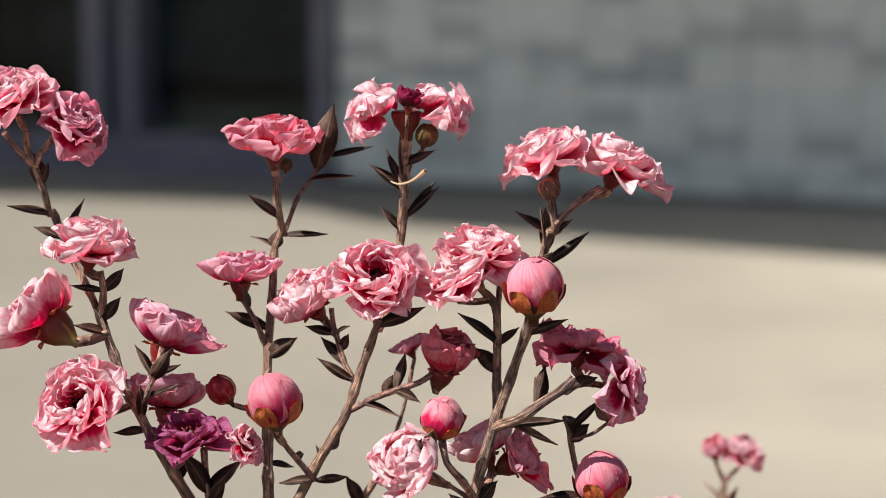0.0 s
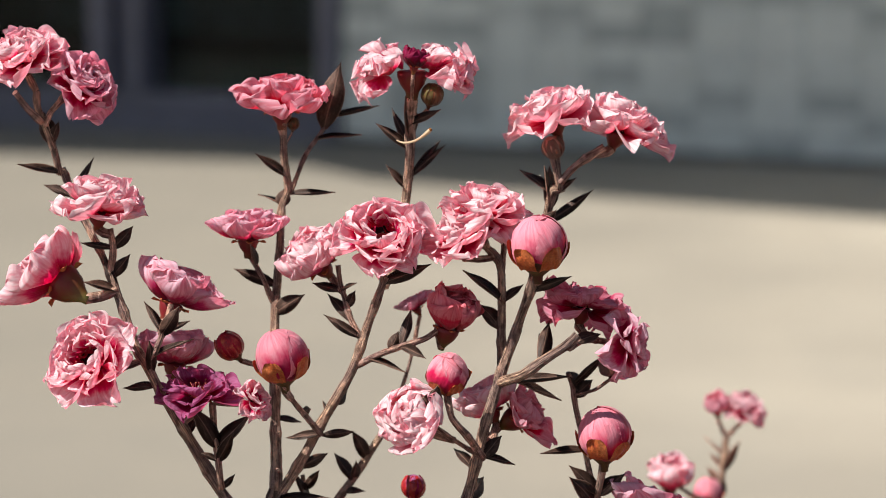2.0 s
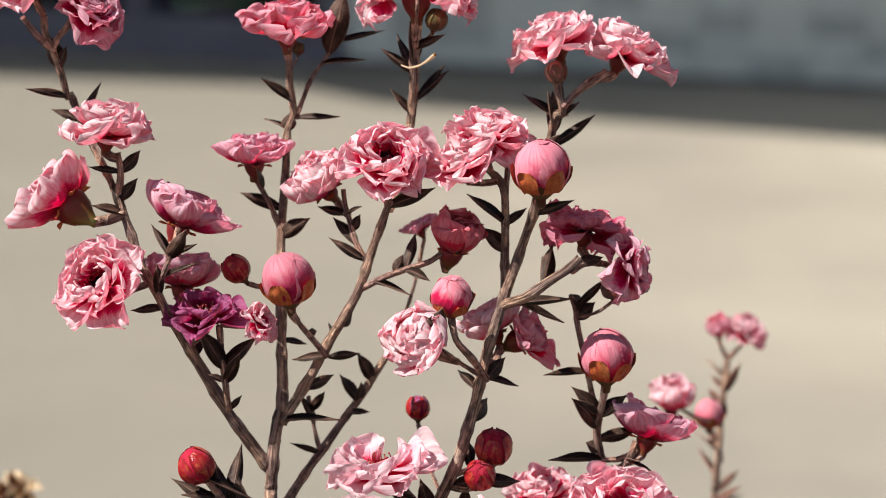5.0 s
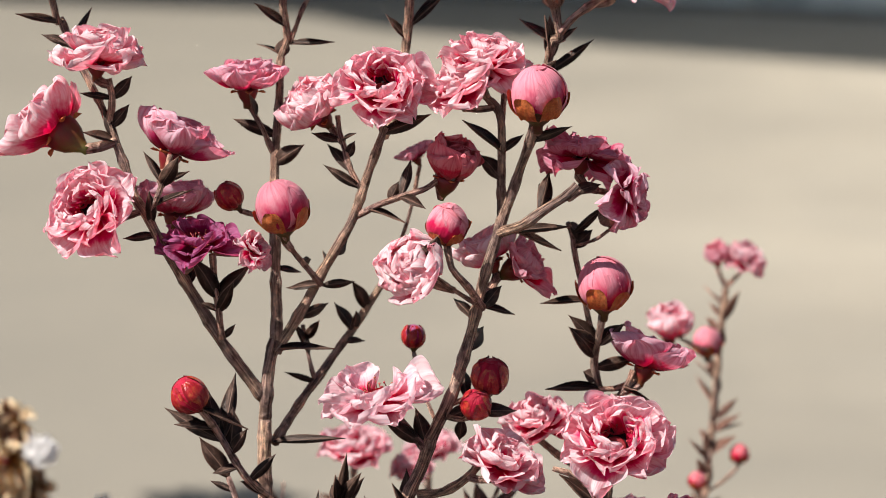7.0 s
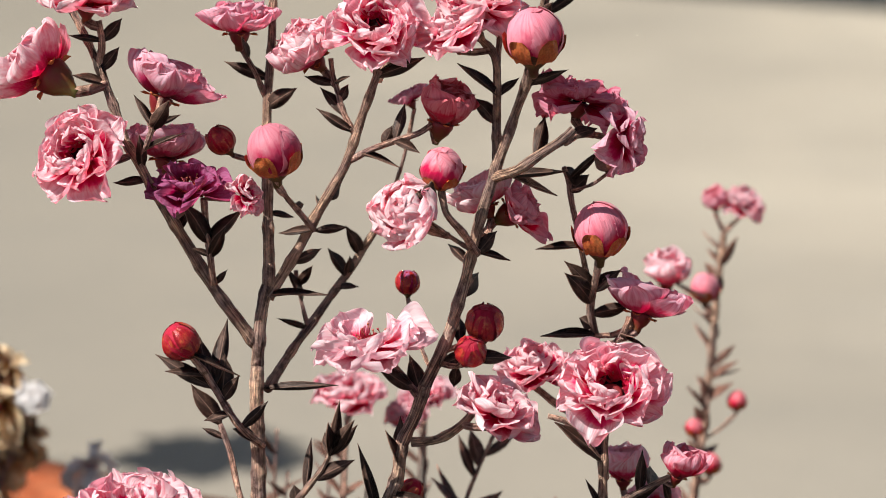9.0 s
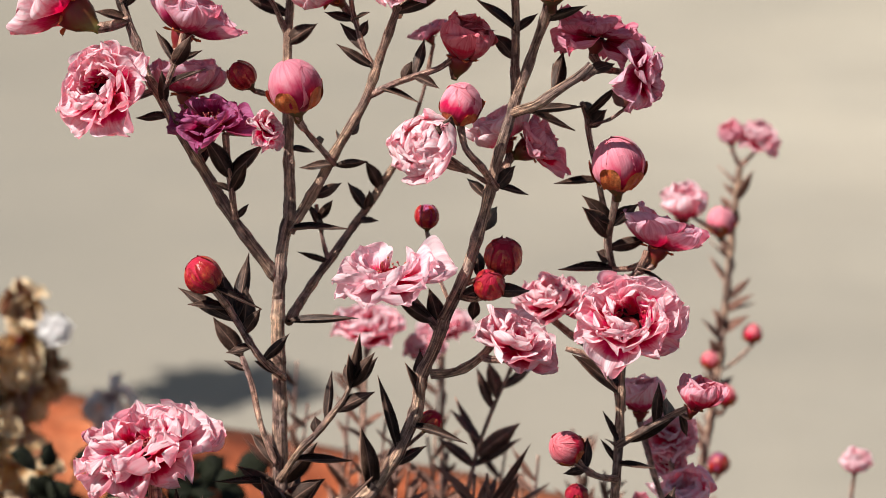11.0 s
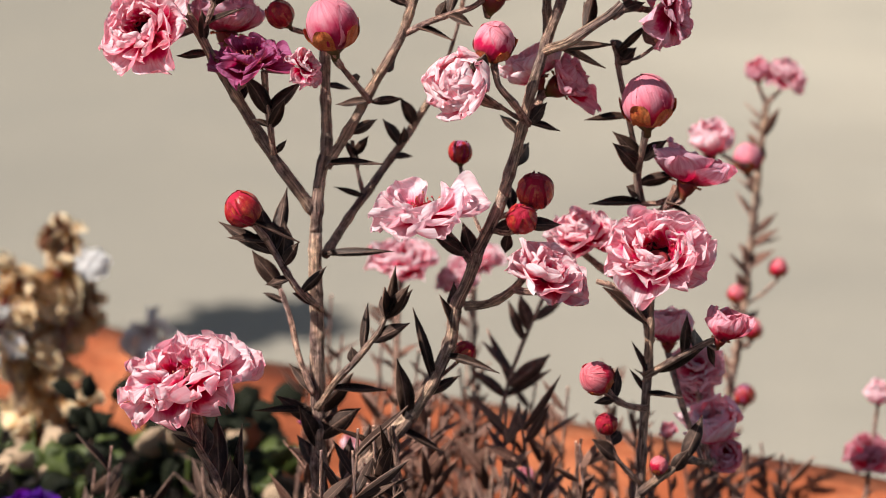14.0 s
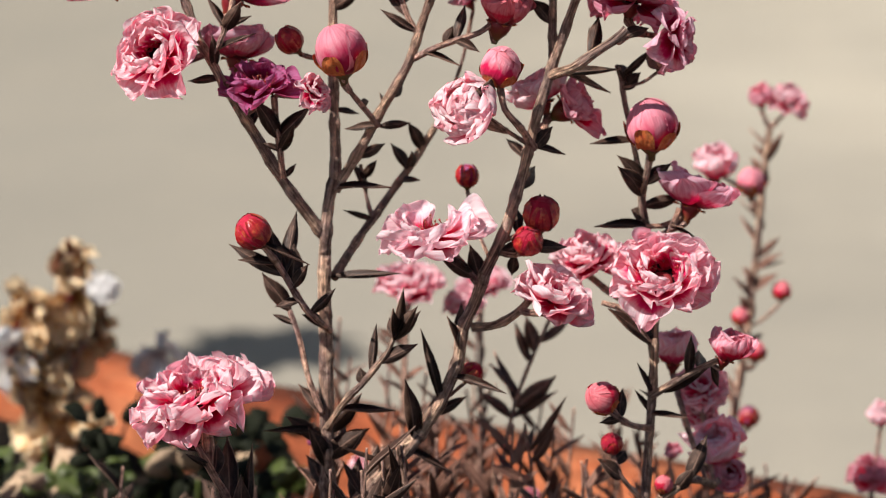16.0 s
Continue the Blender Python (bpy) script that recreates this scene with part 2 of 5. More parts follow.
def concrete_material():
    m, n, l, b = material("sunlit_concrete", 0.9, 0.2)
    at = coords(n, l, "Object", (1, 1, 1))
    patch = node(n, "TexNoise", Scale=1.6, Detail=5.0, Roughness=0.55)
    cloud = node(n, "TexNoise", Scale=9.0, Detail=5.0, Roughness=0.6)
    sand = node(n, "TexNoise", Scale=420.0, Detail=3.0)
    for tex in (patch, cloud, sand):
        l.new(at, tex.inputs["Vector"])
    pale = None  # paler circles painted into the colour; the first brightens the ground to the right
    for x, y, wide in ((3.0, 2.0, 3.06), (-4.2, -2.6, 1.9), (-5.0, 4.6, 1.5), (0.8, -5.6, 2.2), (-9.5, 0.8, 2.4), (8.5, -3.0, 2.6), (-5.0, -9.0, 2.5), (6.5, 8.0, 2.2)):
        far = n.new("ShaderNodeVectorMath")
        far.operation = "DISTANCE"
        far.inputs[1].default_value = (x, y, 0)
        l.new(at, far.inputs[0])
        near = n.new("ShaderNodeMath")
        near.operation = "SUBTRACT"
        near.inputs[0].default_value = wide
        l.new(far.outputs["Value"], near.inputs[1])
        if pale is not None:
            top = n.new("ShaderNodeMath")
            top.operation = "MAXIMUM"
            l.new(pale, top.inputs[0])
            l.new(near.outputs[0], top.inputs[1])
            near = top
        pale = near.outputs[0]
    pale_tone = n.new("ShaderNodeMath")
    pale_tone.operation = "MULTIPLY_ADD"
    pale_tone.inputs[1].default_value = 0.62
    l.new(pale, pale_tone.inputs[0])
    l.new(patch.outputs["Fac"], pale_tone.inputs[2])
    col = ramp(n, l, pale_tone.outputs[0], [(0.10, (0.222, 0.204, 0.171)), (0.50, (0.252, 0.230, 0.192)), (0.95, (0.415, 0.374, 0.306))])
    tint = ramp(n, l, cloud.outputs["Fac"], [(0.3, (0.96, 0.965, 0.97)), (0.7, (1.04, 1.03, 1.015))])
    grit = ramp(n, l, sand.outputs["Fac"], [(0.3, (0.88, 0.88, 0.88)), (0.7, (1.08, 1.08, 1.08))])
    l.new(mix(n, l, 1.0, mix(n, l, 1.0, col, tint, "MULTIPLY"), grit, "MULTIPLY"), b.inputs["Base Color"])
    bump(n, l, sand.outputs["Fac"], b, 0.3, 0.0006)
    return m


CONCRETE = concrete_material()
RENDERED = speckled("grey_render", (0.42, 0.45, 0.43), (0.46, 0.49, 0.47), (0.50, 0.53, 0.51), 5, 0.9, 0.2)
FRAME = speckled("window_frame", (0.125, 0.12, 0.16), (0.15, 0.145, 0.185), (0.175, 0.17, 0.21), 14, 0.45, 0.5)
# indoor dimness put into the colours; the floor darker to cancel light on it
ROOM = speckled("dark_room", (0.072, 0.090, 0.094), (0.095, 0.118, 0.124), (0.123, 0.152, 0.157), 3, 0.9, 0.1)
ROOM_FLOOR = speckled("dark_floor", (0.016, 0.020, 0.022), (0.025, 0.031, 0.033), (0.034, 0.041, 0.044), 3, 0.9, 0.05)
SKIRT = speckled("wall_skirt", (0.12, 0.115, 0.10), (0.15, 0.145, 0.125), (0.19, 0.18, 0.16), 9, 0.8)


def tile_material():
    m, n, l, b = material("glazed_tile", 0.4, 0.5)
    shift, rnd = shuffled(n, l)
    nz = node(n, "TexNoise", Scale=40.0, Detail=4.0)
    l.new(coords(n, l, "Object", (1, 1, 1), shift), nz.inputs["Vector"])
    tone = ramp(n, l, rnd, [(0.0, (0.39, 0.42, 0.395)), (0.28, (0.475, 0.505, 0.475)), (0.36, (0.62, 0.65, 0.605)), (1.0, (0.71, 0.73, 0.67))])
    grain = ramp(n, l, nz.outputs["Fac"], [(0.3, (0.85, 0.85, 0.85)), (0.7, (1.1, 1.1, 1.1))])
    l.new(mix(n, l, 1.0, tone, grain, "MULTIPLY"), b.inputs["Base Color"])
    bump(n, l, nz.outputs["Fac"], b, 0.2, 0.001)
    return m


def rest_tile_material():
    m, n, l, b = material("glazed_tile_far", 0.4, 0.5)
    geo = n.new("ShaderNodeNewGeometry")
    tone = ramp(n, l, geo.outputs["Random Per Island"], [(0.0, (0.39, 0.42, 0.395)), (0.28, (0.475, 0.505, 0.475)), (0.36, (0.62, 0.65, 0.605)), (1.0, (0.71, 0.73, 0.67))])
    l.new(tone, b.inputs["Base Color"])
    return m


TILE, TILE_REST = tile_material(), rest_tile_material()
GLASS, gn, gl, gb = material("window_glass", 0.02, 0.5)
gb.inputs["IOR"].default_value = 1.17
gb.inputs["Transmission Weight"].default_value, gb.inputs["Base Color"].default_value = 1.0, (0.75, 0.8, 0.78, 1)


# ---- building helpers ----
def mesh_of(bm, name, mat, smooth=True):
    me = bpy.data.meshes.new(name)
    bm.to_mesh(me)
    bm.free()
    if smooth:
        me.shade_smooth()
    if mat:
        me.materials.append(mat)
    return me


def under(ob, parent, m):
    """Puts ob under parent, at the world pose m (parents are at top level or one level down)."""
    ob.parent = parent
    chain = Matrix.Identity(4)
    p = parent
    while p is not None:
        chain = p.matrix_basis @ chain
        p = p.parent
    ob.matrix_basis = chain.inverted() @ m
    return ob


def part(name, me, parent, m=None, label=""):
    ob = under(new(name, me), parent, m if m is not None else Matrix.Identity(4))
    return tagged(ob, label)


def box(bm, x0, x1, y0, y1, z0, z1, m=Matrix.Identity(4)):
    v = [bm.verts.new(m @ Vector((x, y, z))) for x in (x0, x1) for y in (y0, y1) for z in (z0, z1)]
    for f in ((0, 1, 3, 2), (4, 6, 7, 5), (0, 4, 5, 1), (2, 3, 7, 6), (0, 2, 6, 4), (1, 5, 7, 3)):
        bm.faces.new([v[i] for i in f])


def box_mesh(name, mat, *size, bevel=0.0, m=Matrix.Identity(4)):
    bm = bmesh.new()
    box(bm, *size, m)
    if bevel:
        bmesh.ops.bevel(bm, geom=bm.edges[:], offset=bevel, segments=2, affect="EDGES")
    bmesh.ops.recalc_face_normals(bm, faces=bm.faces[:])
    return mesh_of(bm, name, mat, smooth=False)


def lathe(bm, profile, sides=20, m=Matrix.Identity(4)):
    rings = [[bm.verts.new(m @ Vector((r * math.cos(2 * math.pi * k / sides), r * math.sin(2 * math.pi * k / sides), z))) for k in range(sides)] for r, z in profile]
    for a, b in zip(rings, rings[1:]):
        for k in range(sides):
            bm.faces.new((a[k], a[(k + 1) % sides], b[(k + 1) % sides], b[k]))
    return rings


def frame_of(axis, spin=0.0):
    """A rotation whose Z is the axis."""
    q = Vector(axis).normalized().to_track_quat("Z", "Y")
    return q.to_matrix().to_4x4() @ Matrix.Rotation(spin, 4, "Z")


def smooth_path(pts, step):
    """Points along a Catmull-Rom curve through pts."""
    pts = [Vector(p) for p in pts]
    pts = [pts[0] * 2 - pts[1]] + pts + [pts[-1] * 2 - pts[-2]]
    out = []
    for a, b, c, d in zip(pts, pts[1:], pts[2:], pts[3:]):
        n = max(2, int((c - b).length / step))
        for k in range(n):
            t = k / n
            out.append(0.5 * (2 * b + (c - a) * t + (2 * a - 5 * b + 4 * c - d) * t * t + (3 * b - a - 3 * c + d) * t ** 3))
    return out + [pts[-2]]


def tube(bm, pts, r0, r1, sides=9, rough=0.12, seed=0.0):
    """A knobbly tapering stem with UVs: around, and metres along."""
    uv = bm.loops.layers.uv.verify()
    rings, length, up = [], 0.0, Vector((0.3, 0.2, 1.0))
    marks = []
    for i, p in enumerate(pts):
        d = (pts[min(i + 1, len(pts) - 1)] - pts[max(i - 1, 0)]).normalized()
        side = d.cross(Vector((0.31, 0.95, 0.05))).normalized()
        other = d.cross(side)
        if i:
            length += (p - pts[i - 1]).length
        t = i / (len(pts) - 1)
        r = r0 + (r1 - r0) * t
        r *= 1 + rough * 1.3 * noise.noise(Vector((length * 420, seed, 3)))
        if rough:
            knot = ((length * 1000 / 6.3 + seed) % 1.0) - 0.5
            r *= 1 + 0.20 * math.exp(-(knot * 9) ** 2)
        ring = []
        for k in range(sides):
            a = 2 * math.pi * k / sides
            rr = r * (1 + rough * noise.noise(Vector((math.cos(a) * 1.5 + seed, math.sin(a) * 1.5, length * 160))))
            ring.append(bm.verts.new(p + side * (math.cos(a) * rr) + other * (math.sin(a) * rr)))
        rings.append(ring)
        marks.append(length)
    for i, (a, b) in enumerate(zip(rings, rings[1:])):
        for k in range(sides):
            f = bm.faces.new((a[k], a[(k + 1) % sides], b[(k + 1) % sides], b[k]))
            for loop, (u, v) in zip(f.loops, ((k, marks[i]), (k + 1, marks[i]), (k + 1, marks[i + 1]), (k, marks[i + 1]))):
                loop[uv].uv = (u / sides + seed, v)
    bm.faces.new(rings[-1])
    bm.faces.new(rings[0][::-1])


MM = 0.001


STEMS = {}


def nearest(plant, p, axis=None):
    """The closest point of the plant's stems to p; behind it, where an axis is given."""
    def cost(q):
        d = q - p
        return d.length + (max(0.0, d.dot(axis) + 0.45 * d.length) * 1.5 if axis else 0.0)
    return min(STEMS.get(plant.name, [p]), key=cost)


def pedicel(plant, tip, axis, r):
    foot = nearest(plant, tip, axis)
    far = (foot - tip).length
    if 0.0006 < far < 0.024:
        bm = bmesh.new()
        tube(bm, smooth_path([foot, foot.lerp(tip, 0.55) - axis * far * 0.06, tip + axis * r * 0.1], 0.0008), r * 0.8, r, 8, 0.08, foot.x * 100)
        bmesh.ops.recalc_face_normals(bm, faces=bm.faces[:])
        part("pedicel", mesh_of(bm, "pedicel", TWIG), plant)


def branch(plant, r0, r1, *pts, name="branch", mat=None):
    pts = [Vector(p) * MM for p in pts]
    bm = bmesh.new()
    seed = (pts[0].x * 977 + pts[-1].z * 613) % 7
    line = smooth_path(pts, 0.0009)
    STEMS.setdefault(plant.name, []).extend(line[::2])
    thin = 0.92 * MM
    tube(bm, line, r0 * thin, r1 * thin, 10, 0.13, seed)
    bmesh.ops.recalc_face_normals(bm, faces=bm.faces[:])
    return part(name, mesh_of(bm, name, mat or (BARK if r0 > 0.6 else TWIG)), plant, None)


# ---- petals, leaves, buds ----
def petal_mesh(seed, mat, width=0.9, cup=0.18, ruffle=0.13, bend=0.0):
    """A round, gathered petal one long, its claw at the origin, starting along +Y, facing +Z and curving up by bend degrees."""
    bm = bmesh.new()
    uv = bm.loops.layers.uv.verify()
    nu, nv = 32, 22
    off = Vector((seed * 3.7, seed * 1.9, 0))
    bend = radians(bend) or 1e-4
    skew = 0.07 * noise.noise(off)
    roll = 1.2 * noise.noise(off + Vector((5, 5, 5))) - 0.25  # how far the tip turns back
    rows = []
    for j in range(nv + 1):
        v = j / nv
        w = width * 0.5 * (0.15 + 0.85 * math.sin(min(1.0, v / 0.62) * math.pi / 2)) * math.sqrt(max(0.0, 1 - (max(0.0, v - 0.58) / 0.432) ** 2.8))
        row = []
        for i in range(nu + 1):
            u = 2 * i / nu - 1
            edge = 1 - 0.14 * v * u * u + v * (0.10 * noise.noise(off + Vector((u * 1.5, 9, 0))) + 0.045 * v * noise.noise(off + Vector((u * 5.5, 4, 0))))
            along = v * edge
            turn = bend * along
            fold = noise.noise(off + Vector((u * 1.2, v * 1.3, 2)))
            pleat = noise.noise(off + Vector((u * 3.1, v * 0.9, 5)))
            frill = noise.noise(off + Vector((u * 6.2, v * 2.6, 11)))
            crinkle = noise.noise(off + Vector((u * 11.0, v * 5.5, 17)))
            curl = noise.noise(off + Vector((u * 1.9, 3.3, 21)))
            wave = math.sin(u * 9.5 + seed * 2.1 + 2.5 * fold)
            h = cup * u * u * w * 1.9 + ruffle * (0.80 * v * fold + 0.80 * v ** 2 * pleat + 0.45 * v ** 2.4 * frill + 0.34 * v ** 3 * wave + 0.08 * v ** 3 * crinkle + 0.9 * v ** 5 * curl) - roll * max(0.0, v - 0.58) ** 2
            x = u * w + skew * v * v + ruffle * 0.35 * v * noise.noise(off + Vector((u * 2, v * 3, 8)))
            row.append(bm.verts.new((x, math.sin(turn) / bend - math.sin(turn) * h, (1 - math.cos(turn)) / bend + math.cos(turn) * h)))
        rows.append(row)
    for j in range(nv):
        for i in range(nu):
            f = bm.faces.new((rows[j][i], rows[j][i + 1], rows[j + 1][i + 1], rows[j + 1][i]))
            for loop, (a, b) in zip(f.loops, ((i, j), (i + 1, j), (i + 1, j + 1), (i, j + 1))):
                loop[uv].uv = (a / nu, b / nv)
    return mesh_of(bm, "petal", mat)


def shell_mesh(name, seed, mat, low, high, wide, swell=0.03):
    """A piece of a round bud's skin: from latitude low to high, wide degrees to each side, creased along its length and lifting at its edge."""
    bm = bmesh.new()
    uv = bm.loops.layers.uv.verify()
    nu, nv = 14, 12
    rows = []
    for j in range(nv + 1):
        v = j / nv
        lat = radians(low + (high - low) * v)
        w = wide * math.sqrt(max(0.05, 1 - (max(0, v - 0.5) / 0.55) ** 2))
        row = []
        for i in range(nu + 1):
            u = 2 * i / nu - 1
            lon = radians(u * w) / max(0.35, abs(math.cos(lat)) ** 0.6)
            r = (1 + swell * (1 - u * u) + 0.10 * noise.noise(Vector((seed * 5.1 + u * 1.4, v * 1.8, seed))) + 0.035 * noise.noise(Vector((seed * 3.3 + u * 5.0, v * 1.5, seed)))
                 + 0.03 * v * u + 0.06 * u ** 4 + 0.05 * v ** 6)
            row.append(bm.verts.new(Vector((r * math.cos(lat) * math.sin(lon), r * math.cos(lat) * math.cos(lon), r * math.sin(lat)))))
        rows.append(row)
    for j in range(nv):
        for i in range(nu):
            f = bm.faces.new((rows[j][i], rows[j][i + 1], rows[j + 1][i + 1], rows[j + 1][i]))
            for loop, (a, b) in zip(f.loops, ((i, j), (i + 1, j), (i + 1, j + 1), (i, j + 1))):
                loop[uv].uv = (a / nu, b / nv)
    return mesh_of(bm, name, mat)


def leaf_mesh(seed, mat, name="leaf"):
    """A pointed blade one long along +Y and one wide at most, folded at its midrib, with a little thickness."""
    bm = bmesh.new()
    n = 8
    off = seed * 2.3
    bend = 0.10 * noise.noise(Vector((off, 1, 1)))
    grid = []
    for j in range(n + 1):
        v = j / n
        w = 0.5 * math.sin(math.pi * min(1.0, v * 0.97 + 0.03) ** 0.9) ** 0.8 * (1 - v ** 6)
        z = -0.10 * v * v + bend * math.sin(v * 3)
        x = 0.15 * noise.noise(Vector((off, v * 1.4, 4)))
        fold = 0.10 * (1 - v)
        grid.append([Vector((x - w, v, z + fold * w * 2)), Vector((x, v, z)), Vector((x + w, v, z + fold * w * 2))])
    uv = bm.loops.layers.uv.verify()
    top = [[bm.verts.new(p + Vector((0, 0, 0.012))) for p in row] for row in grid]
    low = [[bm.verts.new(p - Vector((0, 0, 0.012))) for p in row] for row in grid]
    place = {v: (i / 2, j / n) for sheet in (top, low) for j, row in enumerate(sheet) for i, v in enumerate(row)}
    for j in range(n):
        for i in range(2):
            bm.faces.new((top[j][i], top[j][i + 1], top[j + 1][i + 1], top[j + 1][i]))
            bm.faces.new((low[j][i], low[j + 1][i], low[j + 1][i + 1], low[j][i + 1]))
        bm.faces.new((top[j][0], top[j + 1][0], low[j + 1][0], low[j][0]))
        bm.faces.new((top[j][2], low[j][2], low[j + 1][2], top[j + 1][2]))
    for f in bm.faces:
        for loop in f.loops:
            loop[uv].uv = place[loop.vert]
    return mesh_of(bm, name, mat)


POOL = {}


def pooled(key, make, count):
    if key not in POOL:
        POOL[key] = [make(s + 1) for s in range(count)]
    return random.choice(POOL[key])


LEAVES = [leaf_mesh(s + 1, LEAF) for s in range(6)]
PALER = [leaf_mesh(s + 1, BROWN_LEAF) for s in range(6)]


def leaf_pose(a, b, wide, twist):
    """The pose of a blade from a to b, metres."""
    y = (b - a)
    size = y.length
    y.normalize()
    x = y.cross(Vector((0.25, -0.8, 0.55)))
    x = (Matrix.Rotation(twist, 3, y) @ x).normalized()
    z = x.cross(y)
    m = Matrix((x, y, z)).transposed().to_4x4()
    return Matrix.Translation(a) @ m @ Matrix.Diagonal((wide, size, size, 1))


def leaf(plant, a, b, wide, blades=LEAVES):
    a = Vector(a) * MM
    foot = min(STEMS[plant.name], key=lambda q: math.hypot(q.x - a.x, q.z - a.z) + 0.25 * abs(q.y - a.y))
    b = Vector(b) * MM
    gap = math.hypot(foot.x - a.x, foot.z - a.z)
    if gap > 0.0050:
        return None
    if gap > 0.0022 or abs(foot.y - a.y) > 0.005:
        b += foot - a
    a = foot
    m = leaf_pose(a, b, wide * 1.32 * MM, random.uniform(-0.5, 0.5))
    return part("leaf", random.choice(blades), plant, m)


# whorls: petals, tilt in degrees above the flower's plane, length, start radius, height, upward curve; then width, cup, ruffle and jitter
STYLES = {
    "pom": ([(6, -14, 0.82, 0.16, 0, 14), (6, 4, 0.74, 0.16, 0.05, 26), (6, 22, 0.64, 0.15, 0.10, 34), (5, 42, 0.53, 0.12, 0.14, 40), (5, 60, 0.42, 0.08, 0.17, 44)], 1.25, 0.34, 0.17, 9),
    "flat": ([(6, -8, 0.84, 0.14, 0, 32), (6, 6, 0.74, 0.14, 0.05, 42), (5, 22, 0.62, 0.12, 0.09, 50), (5, 42, 0.48, 0.09, 0.12, 54)], 1.25, 0.32, 0.17, 8),
    "bowl": ([(5, 0, 0.92, 0.11, 0, 70), (5, 8, 0.78, 0.10, 0.05, 74), (4, 20, 0.62, 0.09, 0.09, 74), (4, 40, 0.46, 0.07, 0.12, 60)], 1.10, 0.34, 0.15, 9),
    "saucer": ([(6, 2, 0.86, 0.12, 0, 54), (6, 10, 0.74, 0.11, 0.04, 60), (5, 22, 0.60, 0.10, 0.08, 60), (4, 44, 0.44, 0.08, 0.10, 50)], 1.10, 0.30, 0.15, 8),
    "ragged": ([(5, -26, 0.80, 0.17, 0, 4), (6, -4, 0.74, 0.17, 0.03, 18), (5, 18, 0.60, 0.16, 0.07, 28), (5, 44, 0.46, 0.12, 0.09, 36)], 1.12, 0.28, 0.22, 14),
    "open": ([(6, -8, 0.80, 0.21, 0, 12), (6, 8, 0.72, 0.22, 0.04, 26), (6, 26, 0.60, 0.24, 0.08, 36), (6, 44, 0.45, 0.27, 0.11, 42), (6, 60, 0.30, 0.30, 0.12, 40)], 1.25, 0.34, 0.17, 8),
    "frilled": ([(7, -14, 0.78, 0.22, 0, 4), (7, 0, 0.72, 0.22, 0.04, 10), (7, 14, 0.60, 0.24, 0.08, 16), (7, 32, 0.44, 0.26, 0.11, 24), (7, 52, 0.30, 0.26, 0.12, 24)], 1.05, 0.24, 0.26, 10),
    "lobed": ([(5, -10, 0.80, 0.19, 0, 26), (5, 2, 0.68, 0.20, 0.04, 40), (5, 20, 0.48, 0.21, 0.08, 54)], 1.25, 0.34, 0.15, 7),
    "tattered": ([(6, -30, 0.46, 0.46, -0.06, 10), (8, -10, 0.56, 0.36, -0.04, 20), (8, 6, 0.52, 0.26, 0.02, 30), (8, 24, 0.40, 0.16, 0.06, 40)], 1.10, 0.16, 0.38, 26),
    "dry": ([(4, -62, 1.05, 0.14, 0, -14), (3, -18, 0.95, 0.14, 0.03, 10), (4, 58, 0.78, 0.1, 0.05, 20)], 0.56, 0.6, 0.26, 24),
    "husk": ([(4, -74, 1.25, 0.10, 0, -12), (4, -50, 1.05, 0.10, 0.04, -8), (3, 10, 0.60, 0.08, 0.05, 40), (3, 64, 0.72, 0.06, 0.05, 20)], 0.50, 0.7, 0.22, 20),
    "cup": ([(5, 28, 1.02, 0.19, 0, 70), (5, 36, 0.88, 0.16, 0.04, 66), (4, 50, 0.70, 0.11, 0.08, 56)], 1.15, 0.40, 0.11, 6),
    "rose": ([(6, 2, 1.00, 0.10, 0, 96), (6, 10, 0.94, 0.09, 0.05, 104), (5, 18, 0.82, 0.08, 0.10, 112), (5, 26, 0.68, 0.07, 0.16, 116), (5, 38, 0.54, 0.05, 0.22, 110), (4, 54, 0.40, 0.04, 0.28, 90)], 1.1, 0.30, 0.13, 7),
}


